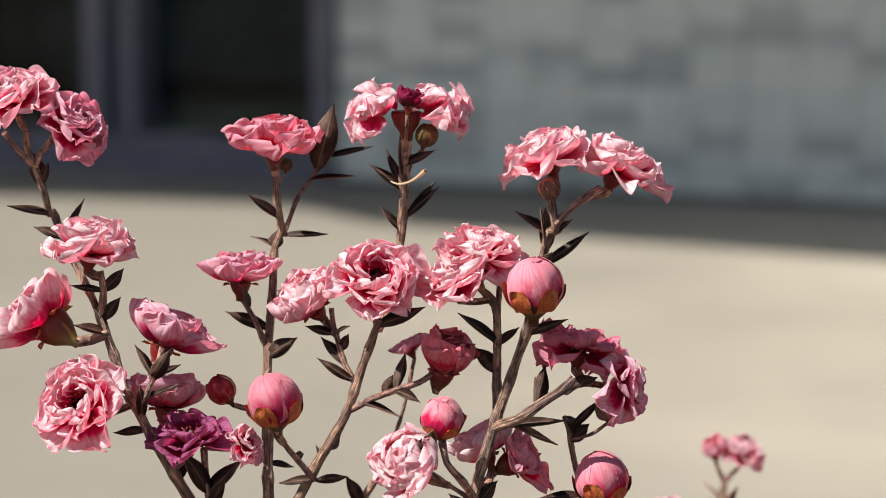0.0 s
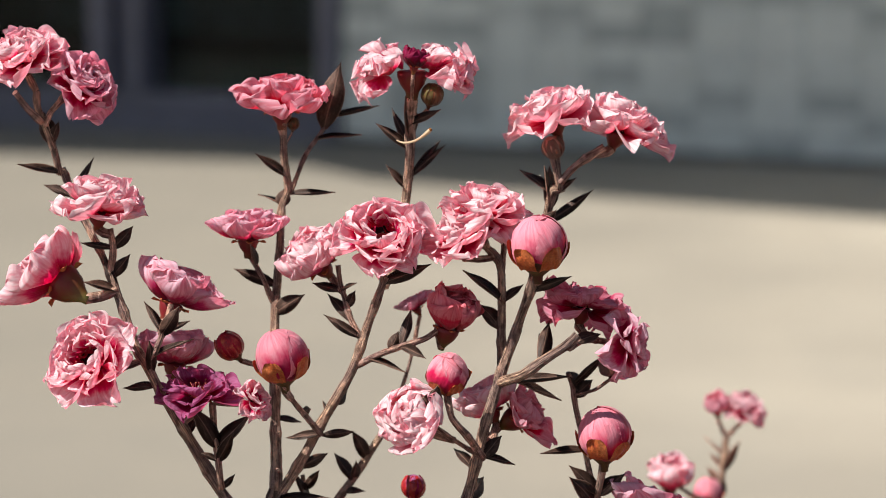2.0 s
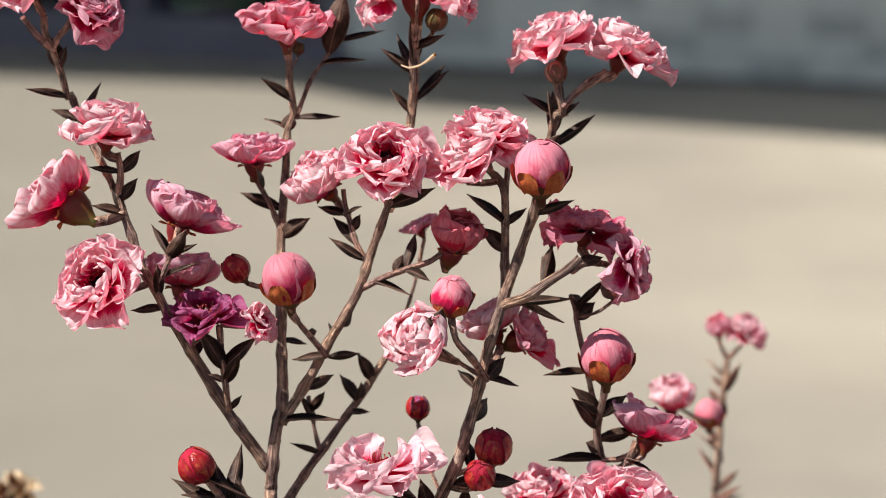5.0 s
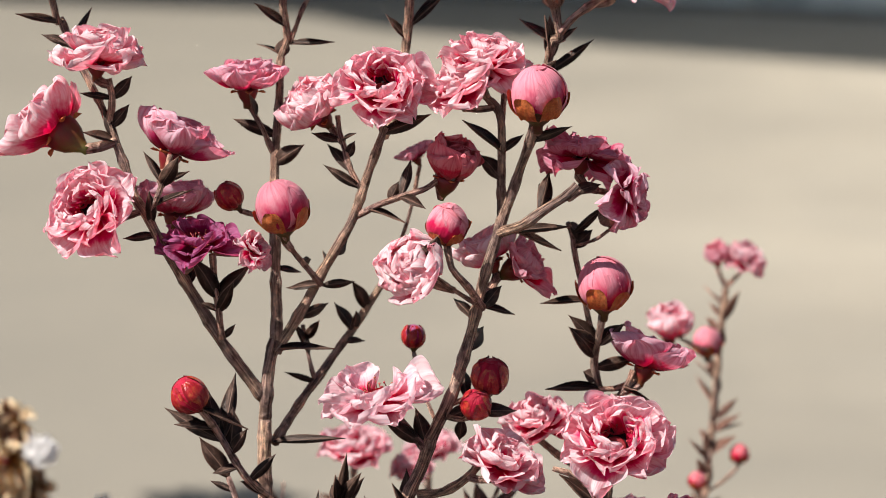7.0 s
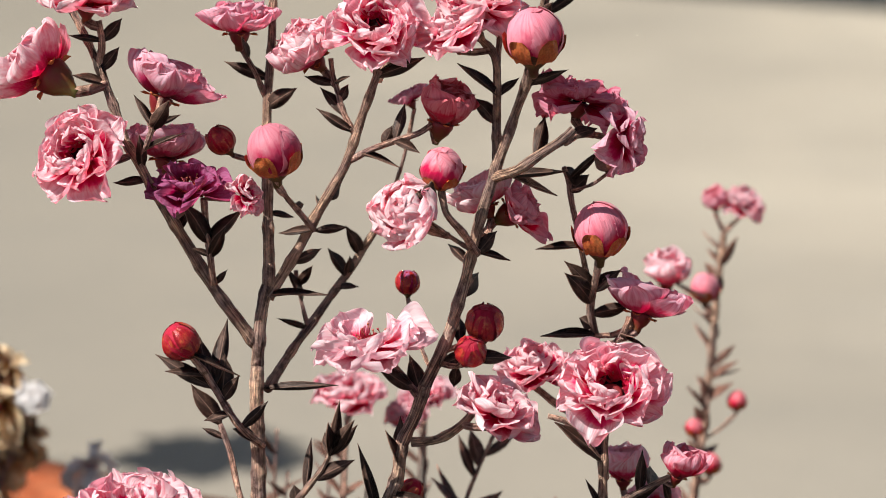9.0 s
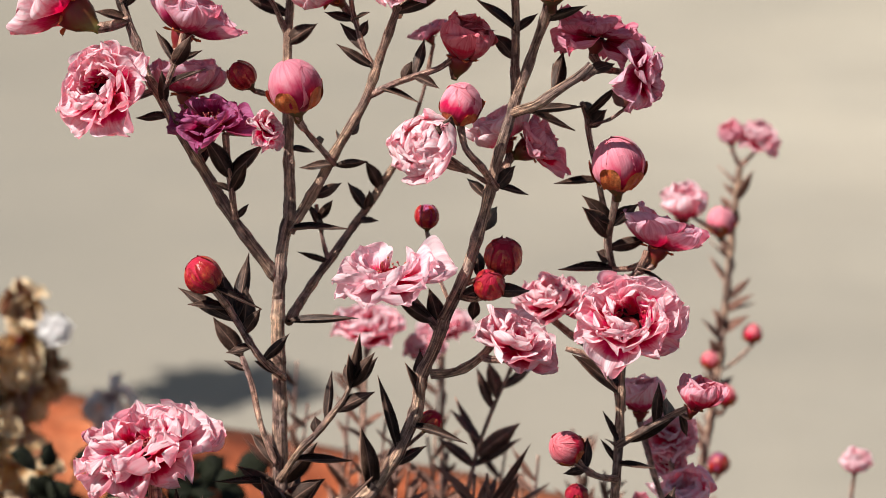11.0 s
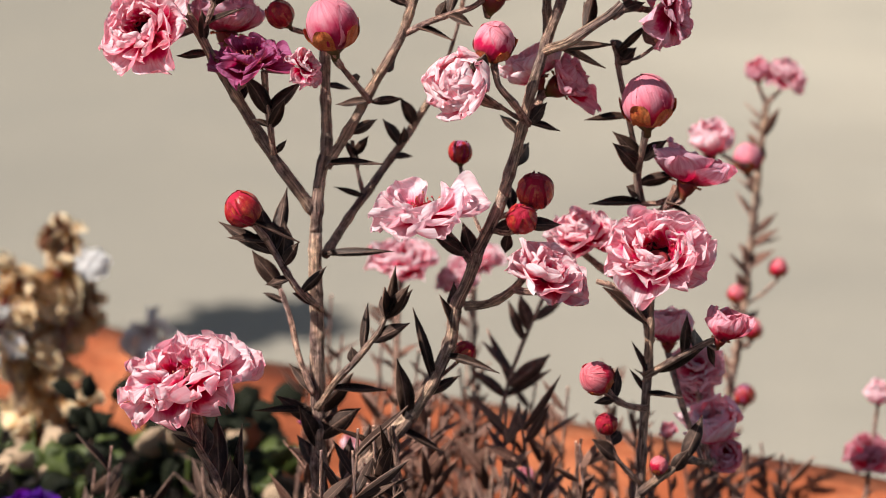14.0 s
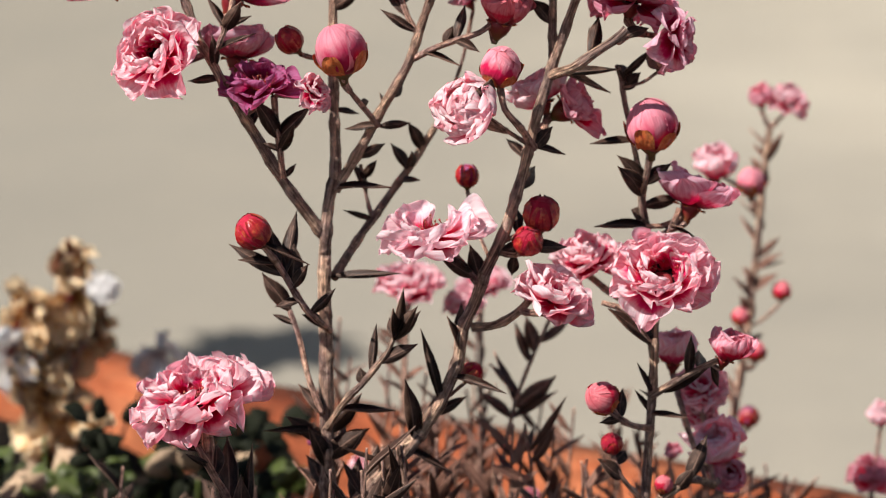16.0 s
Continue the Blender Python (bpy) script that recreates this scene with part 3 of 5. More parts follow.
def flower(plant, at, radius, axis, style, tint, label="", base_cup=1.0, lobes=()):
    """A double flower: cup-shaped calyx, whorls of crumpled petals, dark disc and stamens. at: the middle of its mass, mm."""
    whorls, width, cup, ruffle, jitter = STYLES[style]
    reach = max(max(l * math.cos(radians(t + b / 2)) + s, math.hypot(s + 0.6 * l * math.cos(radians(t + b / 2)), 0.45 * width * l)) for n, t, l, s, h, b in whorls)
    r = radius * MM * (1.0 if style in ("rose", "bowl", "cup") else 1.04) / reach
    rise = max(l * math.sin(radians(t + b / 2)) + h for n, t, l, s, h, b in whorls)
    axis = Vector(axis).normalized()
    base = Vector(at) * MM - axis * r * rise * 0.45
    rot = frame_of(axis, 0.0 if lobes else random.uniform(0, 6.28))
    bm = bmesh.new()
    wide, deep = 0.66 * base_cup, 0.36 * base_cup
    lathe(bm, [(0.001, -deep), (0.075, -deep * 0.98), (0.085, -deep * 0.84), (0.13 * wide, -deep * 0.7), (0.23 * wide, -deep * 0.44), (0.285 * wide, -deep * 0.16), (0.29 * wide, 0.0), (0.24 * wide, 0.02), (0.1 * wide, -0.04), (0.001, -0.05)], 16)
    ob = part("flower", mesh_of(bm, "calyx", CALYX), plant, Matrix.Translation(base) @ rot @ Matrix.Scale(r, 4), label)
    pedicel(plant, base - axis * r * deep * 0.9, axis, r * 0.085)
    if tint not in ("straw", "white", "violet") and style != "tattered":
        for k in range(5):
            p = new("sepal", pooled("flower_sepal", lambda s: petal_mesh(s + 71, SEPAL, 0.95, 0.25, 0.06), 5))
            p.parent = ob
            p.matrix_basis = Matrix.Rotation(k * 2 * math.pi / 5, 4, "Z") @ Matrix.Translation((0, 0.25 * wide, -0.045)) @ Matrix.Rotation(radians(min(whorls[0][1], 40) + random.uniform(-14, 2)), 4, "X") @ Matrix.Scale(0.17, 4)
    loose = style in ("lobed", "tattered")
    for row, (n, tilt, length, start, high, bend) in enumerate(whorls):
        turn = 0.2 + random.uniform(-0.15, 0.15) if loose else random.uniform(0, 6.28)
        for k in range(n):
            me = pooled((tint, style, row), lambda s: petal_mesh(s + 13 * row + len(POOL), PETAL[tint], width, cup, ruffle, bend), 5)
            a = turn + 2 * math.pi * (k + random.uniform(-0.28, 0.28) * (0.6 if loose else 1)) / n
            if lobes:
                a = radians(lobes[k % len(lobes)] + random.uniform(-32, 32) * (1 if len(lobes) < 5 else 0.45))
            size = length * random.uniform(0.84, 1.08)
            spin = random.uniform(-1.0, 1.0) if style == "tattered" else 0.0
            m = (Matrix.Rotation(a, 4, "Z") @ Matrix.Translation((0, start, high + random.uniform(-0.03, 0.03))) @ Matrix.Rotation(spin, 4, "Z")
                 @ Matrix.Rotation(radians(tilt + random.uniform(-jitter, jitter)), 4, "X") @ Matrix.Rotation(radians((0 if style in ("dry", "husk") else 11) + random.uniform(-jitter, jitter) * 0.5), 4, "Y") @ Matrix.Scale(size, 4))
            p = new("petal", me)
            p.parent, p.matrix_basis = ob, m
    if style in ("open", "frilled", "ragged", "pom", "lobed"):
        bm = bmesh.new()
        pit = 0.31 if style == "open" else 0.22 if style == "lobed" else 0.13
        lathe(bm, [(pit, 0.08), (pit * 0.9, -0.01), (pit * 0.5, -0.05), (0.05, -0.04), (0.001, -0.02)], 14)
        d = new("disc", mesh_of(bm, "disc", RED_SEPAL if style == "lobed" else DISC))
        d.parent = ob
        tagged(d, "wine-red sunken disc")
        bm = bmesh.new()
        for k in range(22):
            a = 2 * math.pi * k / 22 + random.uniform(-0.1, 0.1)
            foot = Vector((math.cos(a) * pit, math.sin(a) * pit, 0.05))
            lean = pit * random.uniform(0.6, 1.5)
            tip = Vector((math.cos(a) * lean, math.sin(a) * lean, random.uniform(0.12, 0.24)))
            tube(bm, [foot, (foot + tip) / 2 + Vector((0, 0, 0.03)), tip], 0.010, 0.007, 4, 0)
            bmesh.ops.create_icosphere(bm, subdivisions=1, radius=0.02, matrix=Matrix.Translation(tip))
        s = new("stamen_tuft", mesh_of(bm, "stamen_tuft", STAMEN))
        s.parent = ob
        tagged(s, "red stamens with tan tips")
    return ob


def bud(plant, at, radius, axis, tint):
    """A round bud: overlapping petals, short sepals and a calyx below."""
    axis = Vector(axis).normalized()
    r = radius * MM
    tight = tint in ("red", "dark", "brown", "tan")
    bm = bmesh.new()
    lathe(bm, [(0.001, -1.5), (0.16, -1.48), (0.2, -1.2), (0.42, -1.0), (0.78, -0.66), (0.88, -0.45), (0.5, -0.4), (0.001, -0.4)], 16)
    ob = part("bud", mesh_of(bm, "calyx", BUD_CALYX), plant, Matrix.Translation(Vector(at) * MM) @ frame_of(axis, random.uniform(0, 6.28)) @ Matrix.Diagonal((r * 0.91, r * 0.91, r * 0.91, 1)))
    pedicel(plant, Vector(at) * MM - axis * r * 1.28, axis, r * 0.17)
    bm = bmesh.new()
    bmesh.ops.create_uvsphere(bm, u_segments=16, v_segments=10, radius=0.90)
    core = new("core", mesh_of(bm, "core", SKIN[tint]))
    core.parent = ob
    for k in range(6):
        me = pooled(("shell", tint), lambda s: shell_mesh("petal", s, SKIN[tint], -64, 88, 78, 0.04), 7)
        p = new("petal", me)
        p.parent = ob
        p.matrix_basis = (Matrix.Rotation(k * 2.4 + random.uniform(-0.3, 0.3), 4, "Z") @ Matrix.Rotation(radians(random.uniform(-24, 12)), 4, "X")
                          @ Matrix.Rotation(radians(random.uniform(-30, 30)), 4, "Y") @ Matrix.Scale(0.91 + 0.085 * k / 5, 4))
    for k in range(5):
        me = pooled(("sepal", tight, tint if tint in ("brown", "tan") else ""), lambda s: shell_mesh("sepal", s + 9, BUD_CALYX if tint == "brown" else TWIG if tint == "tan" else RED_SEPAL if tight else SEPAL, -66 if tight else -56, 58 if tight else 0, 32 if tight else 24, 0.03), 5)
        p = new("sepal", me)
        p.parent = ob
        p.matrix_basis = Matrix.Rotation(k * 2 * math.pi / 5 + 0.2 + random.uniform(-0.1, 0.1), 4, "Z") @ Matrix.Rotation(radians(random.uniform(-6, 6)), 4, "X") @ Matrix.Scale(1.03 if tight else 1.05, 4)
    return ob


# ---- the large structure ----
big = bmesh.new()
bmesh.ops.create_grid(big, x_segments=8, y_segments=8, size=150)
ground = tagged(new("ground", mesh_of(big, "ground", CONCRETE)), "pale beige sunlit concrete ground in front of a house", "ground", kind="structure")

WALL_AT = pose(0.15, 3.70, 0, 0, 0, -29)  # x runs along the wall, y into the house
JAMB = -0.36  # where the tiled wall ends and the window begins
wall = new("wall_north", box_mesh("wall", RENDERED, JAMB, 1.7, 0.012, 0.14, 0, 2.4))
wall.matrix_basis = WALL_AT
tagged(wall, "shaded house wall faced with small grey-green tiles", "wall", kind="structure")
over = new("wall_over_window", box_mesh("wall", RENDERED, -3.2, JAMB, 0.0, 0.14, 2.05, 2.4))
over.matrix_basis = WALL_AT
tagged(over, "plain grey rendered wall above the window", "wall", kind="structure")
west = new("wall_west", box_mesh("wall", RENDERED, -3.4, -3.2, 0.0, 0.14, 0, 2.4))
west.matrix_basis = WALL_AT
tagged(west, "plain grey rendered wall beside the window", "wall", kind="structure")
roof = new("roof", box_mesh("roof", RENDERED, -3.4, 1.8, -0.1, 3.2, 2.401, 2.52))
roof.matrix_basis = WALL_AT
tagged(roof, "flat grey roof slab on the house walls", "roof", kind="structure")
# unseen slab added to block the sun; its outline follows the ground's shadow edge
bm = bmesh.new()
low, top = ([bm.verts.new((x, y, z)) for x, y in ((-3.4, -1.2), (-3.4, -2.42), (-1.39, -2.025), (-1.27, -2.06), (-1.11, -2.17), (0.45, -2.33), (0.45, -1.2))] for z in (2.4, 2.46))
bm.faces.new(low), bm.faces.new(top[::-1])
for k in range(7):
    bm.faces.new((low[k], top[k], top[(k + 1) % 7], low[(k + 1) % 7]))
for x in (-3.35, 0.38):
    box(bm, x, x + 0.05, -1.199, -0.101, 2.41, 2.45)
bmesh.ops.recalc_face_normals(bm, faces=bm.faces[:])
canopy = new("canopy", mesh_of(bm, "canopy", RENDERED, smooth=False))
canopy.matrix_basis = WALL_AT
tagged(canopy, "unseen narrow grey canopy on arms, added to shade wall and ground", "canopy", kind="structure")
bm = bmesh.new()
for size in ((-3.2, 1.7, 2.9, 3.0, -0.003, 2.399), (-3.3, -3.201, 0.141, 3.0, -0.1, 2.399), (1.701, 1.8, 0.141, 3.0, -0.1, 2.399)):
    box(bm, *size)
bmesh.ops.recalc_face_normals(bm, faces=bm.faces[:])
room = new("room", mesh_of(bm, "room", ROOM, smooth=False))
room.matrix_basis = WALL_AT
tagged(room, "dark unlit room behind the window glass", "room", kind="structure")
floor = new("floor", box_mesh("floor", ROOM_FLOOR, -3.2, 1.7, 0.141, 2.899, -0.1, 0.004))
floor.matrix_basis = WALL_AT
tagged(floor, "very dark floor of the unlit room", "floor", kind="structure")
skirt = new("baseboard", box_mesh("skirt", SKIRT, JAMB + 0.002, 1.7, -0.006, 0.0115, 0, 0.010, bevel=0.002))
skirt.matrix_basis = WALL_AT
tagged(skirt, "dark brown-grey base course along the tiled wall", "base course", kind="structure")

window = new("window_1", box_mesh("sill", FRAME, -3.2, JAMB, -0.02, 0.13, 0.0, 0.03, bevel=0.003))
window.matrix_basis = WALL_AT
tagged(window, "large dark window with lilac-grey aluminium frame", "window", kind="structure")
part("window_frame", box_mesh("jamb", FRAME, JAMB - 0.035, JAMB - 0.001, -0.015, 0.12, 0.03, 2.05, bevel=0.003), window, WALL_AT)
part("window_frame", box_mesh("rail", FRAME, -3.2, JAMB - 0.036, 0.02, 0.06, 0.031, 0.064, bevel=0.003), window, WALL_AT)
part("window_frame", box_mesh("mullion", FRAME, JAMB - 0.485, JAMB - 0.445, 0.0, 0.07, 0.065, 2.05, bevel=0.003), window, WALL_AT)
part("window_frame", box_mesh("mullion", FRAME, JAMB - 0.444, JAMB - 0.412, 0.03, 0.07, 0.065, 2.05, bevel=0.003), window, WALL_AT)
part("window_frame", box_mesh("mullion", FRAME, JAMB - 0.411, JAMB - 0.385, 0.01, 0.07, 0.065, 2.05, bevel=0.003), window, WALL_AT)
pane = part("pane", box_mesh("pane", GLASS, -3.2, JAMB - 0.036, 0.075, 0.08, 0.031, 2.05), window, WALL_AT)

# ---- the planter ----
PLANTER_AT = pose(0.001, 0.4497, 0, 0, 0, -31)  # x along its back rim, y away from the plants
def loops(name, steps, closed):
    """A four-cornered vessel from stacked rectangles (x0, x1, y0, y1, z)."""
    bm = bmesh.new()
    rings = [[bm.verts.new((x, y, z)) for x, y in ((x0, y0), (x1, y0), (x1, y1), (x0, y1))] for x0, x1, y0, y1, z in steps]
    pairs = list(zip(rings, rings[1:])) + ([] if closed else [(rings[-1], rings[0])])
    for a, b in pairs:
        for k in range(4):
            bm.faces.new((a[k], a[(k + 1) % 4], b[(k + 1) % 4], b[k]))
    if closed:
        bm.faces.new(rings[0][::-1]), bm.faces.new(rings[-1])
    bmesh.ops.recalc_face_normals(bm, faces=bm.faces[:])
    bmesh.ops.bevel(bm, geom=[e for e in bm.edges if e.calc_length() > 0.05], offset=0.0028, segments=3, affect="EDGES")
    bmesh.ops.subdivide_edges(bm, edges=[e for e in bm.edges if e.calc_length() > 0.1], cuts=40, use_grid_fill=True)
    for v in bm.verts:
        v.co += Vector((0.0, 0.0012, 0.0016)) * noise.noise(v.co * 45)
    return mesh_of(bm, name, TERRACOTTA)


LONG, DEEP, HIGH, THICK, LEAN = 0.36, 0.25, 0.18, 0.014, 0.02
planter = new("planter")
planter.matrix_basis = PLANTER_AT
tagged(planter, "orange terracotta trough planter standing on the concrete", "planter")
part("body", loops("body", [(-LONG + LEAN, LONG - LEAN, -DEEP + LEAN, THICK - LEAN, 0.0), (-LONG, LONG, -DEEP, THICK, HIGH - 0.034),
                            (-LONG + THICK, LONG - THICK, -DEEP + THICK, -0.002, HIGH - 0.034), (-LONG + THICK + LEAN, LONG - THICK - LEAN, -DEEP + THICK + LEAN, -LEAN, 0.02)], True), planter, PLANTER_AT)
part("rim", loops("rim", [(-LONG - 0.006, LONG + 0.006, -DEEP - 0.006, THICK + 0.006, HIGH - 0.0335), (-LONG - 0.006, LONG + 0.006, -DEEP - 0.006, THICK + 0.006, HIGH),
                          (-LONG + THICK, LONG - THICK, -DEEP + THICK, 0.0, HIGH), (-LONG + THICK, LONG - THICK, -DEEP + THICK, -0.001, HIGH - 0.0335)], False), planter, PLANTER_AT, "thick rounded rim")
bm = bmesh.new()
bmesh.ops.create_grid(bm, x_segments=60, y_segments=24, size=1)
for v in bm.verts:
    v.co = Vector((v.co.x * 0.335, -0.125 + v.co.y * 0.105, 0.171 - 0.010 * v.co.x + 0.005 * noise.noise(v.co * 9) + 0.004 * noise.noise(v.co * 31)))
soil = new("soil", mesh_of(bm, "soil", SOIL))
soil.matrix_basis = PLANTER_AT
tagged(soil, "dark crumbly potting soil filling the terracotta trough", "soil", kind="stuff")

# small unseen potted plant by the planter, added: its leafy head shadows the concrete
bm = bmesh.new()
lathe(bm, [(0.001, 0), (0.034, 0), (0.044, 0.07), (0.050, 0.071), (0.051, 0.09), (0.048, 0.092), (0.043, 0.09), (0.040, 0.075), (0.001, 0.072)], 40)
potted = new("shadow_plant")
potted.matrix_basis = pose(-0.37, 1.03, 0)
tagged(potted, "unseen small green plant in a terracotta pot, added to cast a shadow", "potted plant")
part("pot", mesh_of(bm, "pot", TERRACOTTA), potted, pose(-0.37, 1.03, 0))
bm = bmesh.new()
tube(bm, smooth_path([(-0.37, 1.03, 0.07), (-0.35, 1.04, 0.13), (-0.310, 1.040, 0.18), (-0.270, 1.040, 0.208)], 0.004), 0.0022, 0.0015, 8, 0.1)
part("stem", mesh_of(bm, "stem", TWIG), potted)
bm = bmesh.new()
rng = random.Random(8)
for k in range(260):
    d = Vector((rng.gauss(0, 1), rng.gauss(0, 1), rng.gauss(0, 0.7))).normalized()
    at = Vector((-0.262, 1.041, 0.210)) + d * rng.uniform(0.0, 0.02)
    start = len(bm.verts)
    bm.from_mesh(LEAVES[k % 6])
    bm.verts.ensure_lookup_table()
    bmesh.ops.transform(bm, matrix=leaf_pose(at, at + d * rng.uniform(0.018, 0.032), 0.013, rng.uniform(-1.5, 1.5)), verts=bm.verts[start:])
tagged(part("crown", mesh_of(bm, "crown", GREEN), potted), kind="stuff")

# ---- the flowering shrub in front ----
shrub = new("tea_tree")
shrub.matrix_basis = pose(-0.02, 0.33, 0.165)
tagged(shrub, "tea tree shrub with crumpled double pink flowers and bronze leaves", "shrub", "tea trees in the trough")
random.seed(11)
branch(shrub, 1.26, 1.07, (-25.1, 327.3, 206.4), (-25.1, 328.7, 219.0), (-25.2, 329.6, 227.3), (-25.3, 332.0, 239.5), (-25.5, 332.9, 247.1), (-25.4, 334.4, 251.5))
branch(shrub, 1.45, 1.28, (-22.0, 325.0, 160.0), (-24.4, 326.0, 184.0), (-25.1, 327.3, 206.8))
branch(shrub, 1.55, 1.40, (-33.0, 322.0, 160.0), (-30.5, 322.8, 188.0), (-26.4, 323.6, 209.5))
branch(shrub, 0.95, 0.76, (17.0, 325.0, 160.0), (19.6, 326.2, 184.0), (21.0, 327.3, 207.0))
branch(shrub, 0.75, 0.62, (-31.5, 319.5, 166.0), (-33.4, 318.4, 190.0), (-35.9, 317.6, 210.6))
branch(shrub, 0.55, 0.47, (-3.0, 362.0, 164.0), (-1.4, 364.0, 178.0), (-0.3, 365.8, 191.7))
branch(shrub, 1.08, 0.93, (-25.4, 334.4, 251.5), (-25.1, 334.9, 256.2), (-24.6, 336.4, 259.9), (-24.0, 336.6, 262.3))
branch(shrub, 0.88, 0.54, (-24.0, 336.6, 261.9), (-23.9, 338.0, 265.2), (-24.1, 340.5, 269.5), (-24.2, 341.9, 273.3), (-24.4, 343.5, 278.6), (-24.5, 346.1, 283.8), (-24.3, 347.7, 288.4), (-23.9, 349.4, 294.6), (-23.6, 350.0, 300.2), (-22.7, 350.3, 302.6), (-23.2, 349.7, 306.6), (-23.2, 348.2, 310.7), (-23.2, 347.4, 312.6))
branch(shrub, 0.41, 0.34, (-22.5, 350.2, 301.9), (-21.6, 350.5, 304.1), (-20.2, 351.9, 307.6), (-18.2, 352.2, 310.3), (-16.9, 353.5, 312.6))
branch(shrub, 0.92, 0.64, (-25.6, 334.7, 254.3), (-28.4, 334.2, 258.4), (-30.6, 333.6, 261.8), (-32.4, 332.9, 264.9), (-34.6, 332.4, 269.0), (-37.0, 331.9, 273.3), (-39.1, 332.2, 276.7), (-41.0, 333.6, 280.0), (-42.8, 334.9, 282.5), (-44.2, 336.3, 286.2), (-45.7, 337.8, 289.9), (-46.7, 339.1, 292.5))
branch(shrub, 0.61, 0.54, (-46.6, 339.0, 291.9), (-48.1, 341.3, 294.5), (-49.8, 343.6, 297.1), (-51.6, 346.0, 299.9), (-53.0, 346.3, 303.0), (-54.1, 346.6, 305.7), (-54.4, 345.6, 305.4), (-55.0, 344.9, 308.6), (-56.1, 344.3, 312.2), (-57.0, 343.6, 314.8), (-57.1, 343.9, 316.9))
branch(shrub, 0.60, 0.50, (-46.6, 339.0, 291.9), (-46.1, 338.4, 295.7), (-46.6, 338.6, 298.4))
branch(shrub, 0.46, 0.36, (-24.6, 347.2, 286.4), (-26.1, 346.2, 290.4), (-28.0, 345.6, 294.0))
branch(shrub, 0.48, 0.40, (21.2, 339.4, 254.4), (24.4, 339.2, 254.8), (27.0, 339.4, 256.6))
branch(shrub, 0.53, 0.46, (-56.3, 343.4, 312.6), (-58.2, 342.6, 314.6), (-59.6, 340.9, 317.0))
branch(shrub, 0.47, 0.40, (-55.9, 343.3, 312.3), (-55.3, 344.5, 314.0), (-54.0, 344.7, 315.5), (-53.1, 343.9, 317.3))
branch(shrub, 0.46, 0.40, (-41.0, 333.6, 279.8), (-39.5, 332.0, 283.0), (-38.5, 332.3, 285.7), (-37.7, 333.6, 288.6))
branch(shrub, 0.59, 0.46, (-31.1, 332.7, 263.3), (-31.4, 331.3, 268.3), (-31.7, 330.7, 271.5), (-31.9, 330.1, 275.6))
branch(shrub, 0.46, 0.40, (-17.6, 337.5, 269.8), (-19.7, 334.9, 273.1), (-21.3, 331.2, 276.1), (-22.5, 329.5, 278.8))
branch(shrub, 0.86, 0.65, (-24.0, 336.4, 260.6), (-21.9, 337.8, 263.6), (-19.5, 338.3, 267.6), (-17.9, 338.6, 270.7), (-15.5, 338.1, 274.8), (-13.5, 338.5, 278.3), (-12.1, 337.9, 282.0), (-11.1, 338.2, 285.1), (-9.9, 337.6, 288.4), (-8.6, 337.0, 292.0))
branch(shrub, 0.61, 0.81, (-8.8, 340.8, 290.2), (-7.4, 347.1, 292.6), (-6.5, 347.8, 298.1), (-5.8, 348.3, 302.8), (-5.4, 346.9, 308.4), (-5.3, 345.5, 313.3))
branch(shrub, 0.47, 0.40, (-12.2, 338.0, 283.4), (-13.7, 339.4, 286.1), (-14.3, 340.6, 288.3), (-15.0, 340.9, 290.6), (-15.3, 341.1, 293.0))
branch(shrub, 0.53, 0.40, (-12.6, 338.6, 279.3), (-9.9, 335.8, 281.2), (-8.0, 334.9, 282.1), (-5.6, 334.0, 283.1), (-3.3, 334.1, 283.8), (-1.4, 336.2, 284.7))
branch(shrub, 0.74, 0.59, (-24.1, 334.0, 248.2), (-22.5, 338.3, 250.1), (-20.3, 342.6, 252.7), (-18.4, 345.9, 254.8), (-15.7, 349.3, 258.1), (-13.3, 351.6, 261.0), (-11.3, 352.9, 264.0), (-9.4, 352.3, 267.1))
branch(shrub, 0.34, 0.28, (-19.0, 344.8, 254.1), (-19.7, 345.1, 257.0), (-20.4, 345.5, 260.3), (-20.7, 345.7, 262.3))
branch(shrub, 1.39, 1.24, (-26.6, 323.5, 209.2), (-21.6, 324.3, 215.9), (-16.7, 324.9, 221.3), (-11.7, 325.6, 227.2))
branch(shrub, 1.10, 0.92, (-12.0, 325.5, 226.6), (-9.8, 325.9, 229.9), (-7.8, 326.3, 233.6), (-6.0, 326.8, 238.1), (-5.5, 327.3, 242.2), (-3.7, 328.7, 246.0), (-2.3, 329.2, 250.1))
branch(shrub, 0.92, 0.71, (-2.4, 329.2, 249.9), (-0.6, 329.6, 253.6), (0.8, 330.0, 256.7), (2.1, 331.4, 260.7), (3.3, 331.9, 265.0), (4.2, 333.3, 268.6), (5.2, 333.8, 272.5), (6.2, 335.1, 275.4), (7.4, 335.6, 279.3), (8.7, 336.0, 282.7), (10.0, 335.4, 286.8), (11.2, 334.8, 290.4), (11.7, 333.2, 293.5))
branch(shrub, 0.72, 0.57, (7.4, 336.5, 278.9), (7.3, 338.1, 283.6), (7.4, 338.6, 288.2), (7.3, 339.1, 292.5), (6.6, 339.3, 294.4), (4.6, 339.5, 296.3))
branch(shrub, 0.54, 0.47, (7.3, 339.0, 291.9), (7.8, 341.5, 295.7), (8.5, 342.9, 299.4))
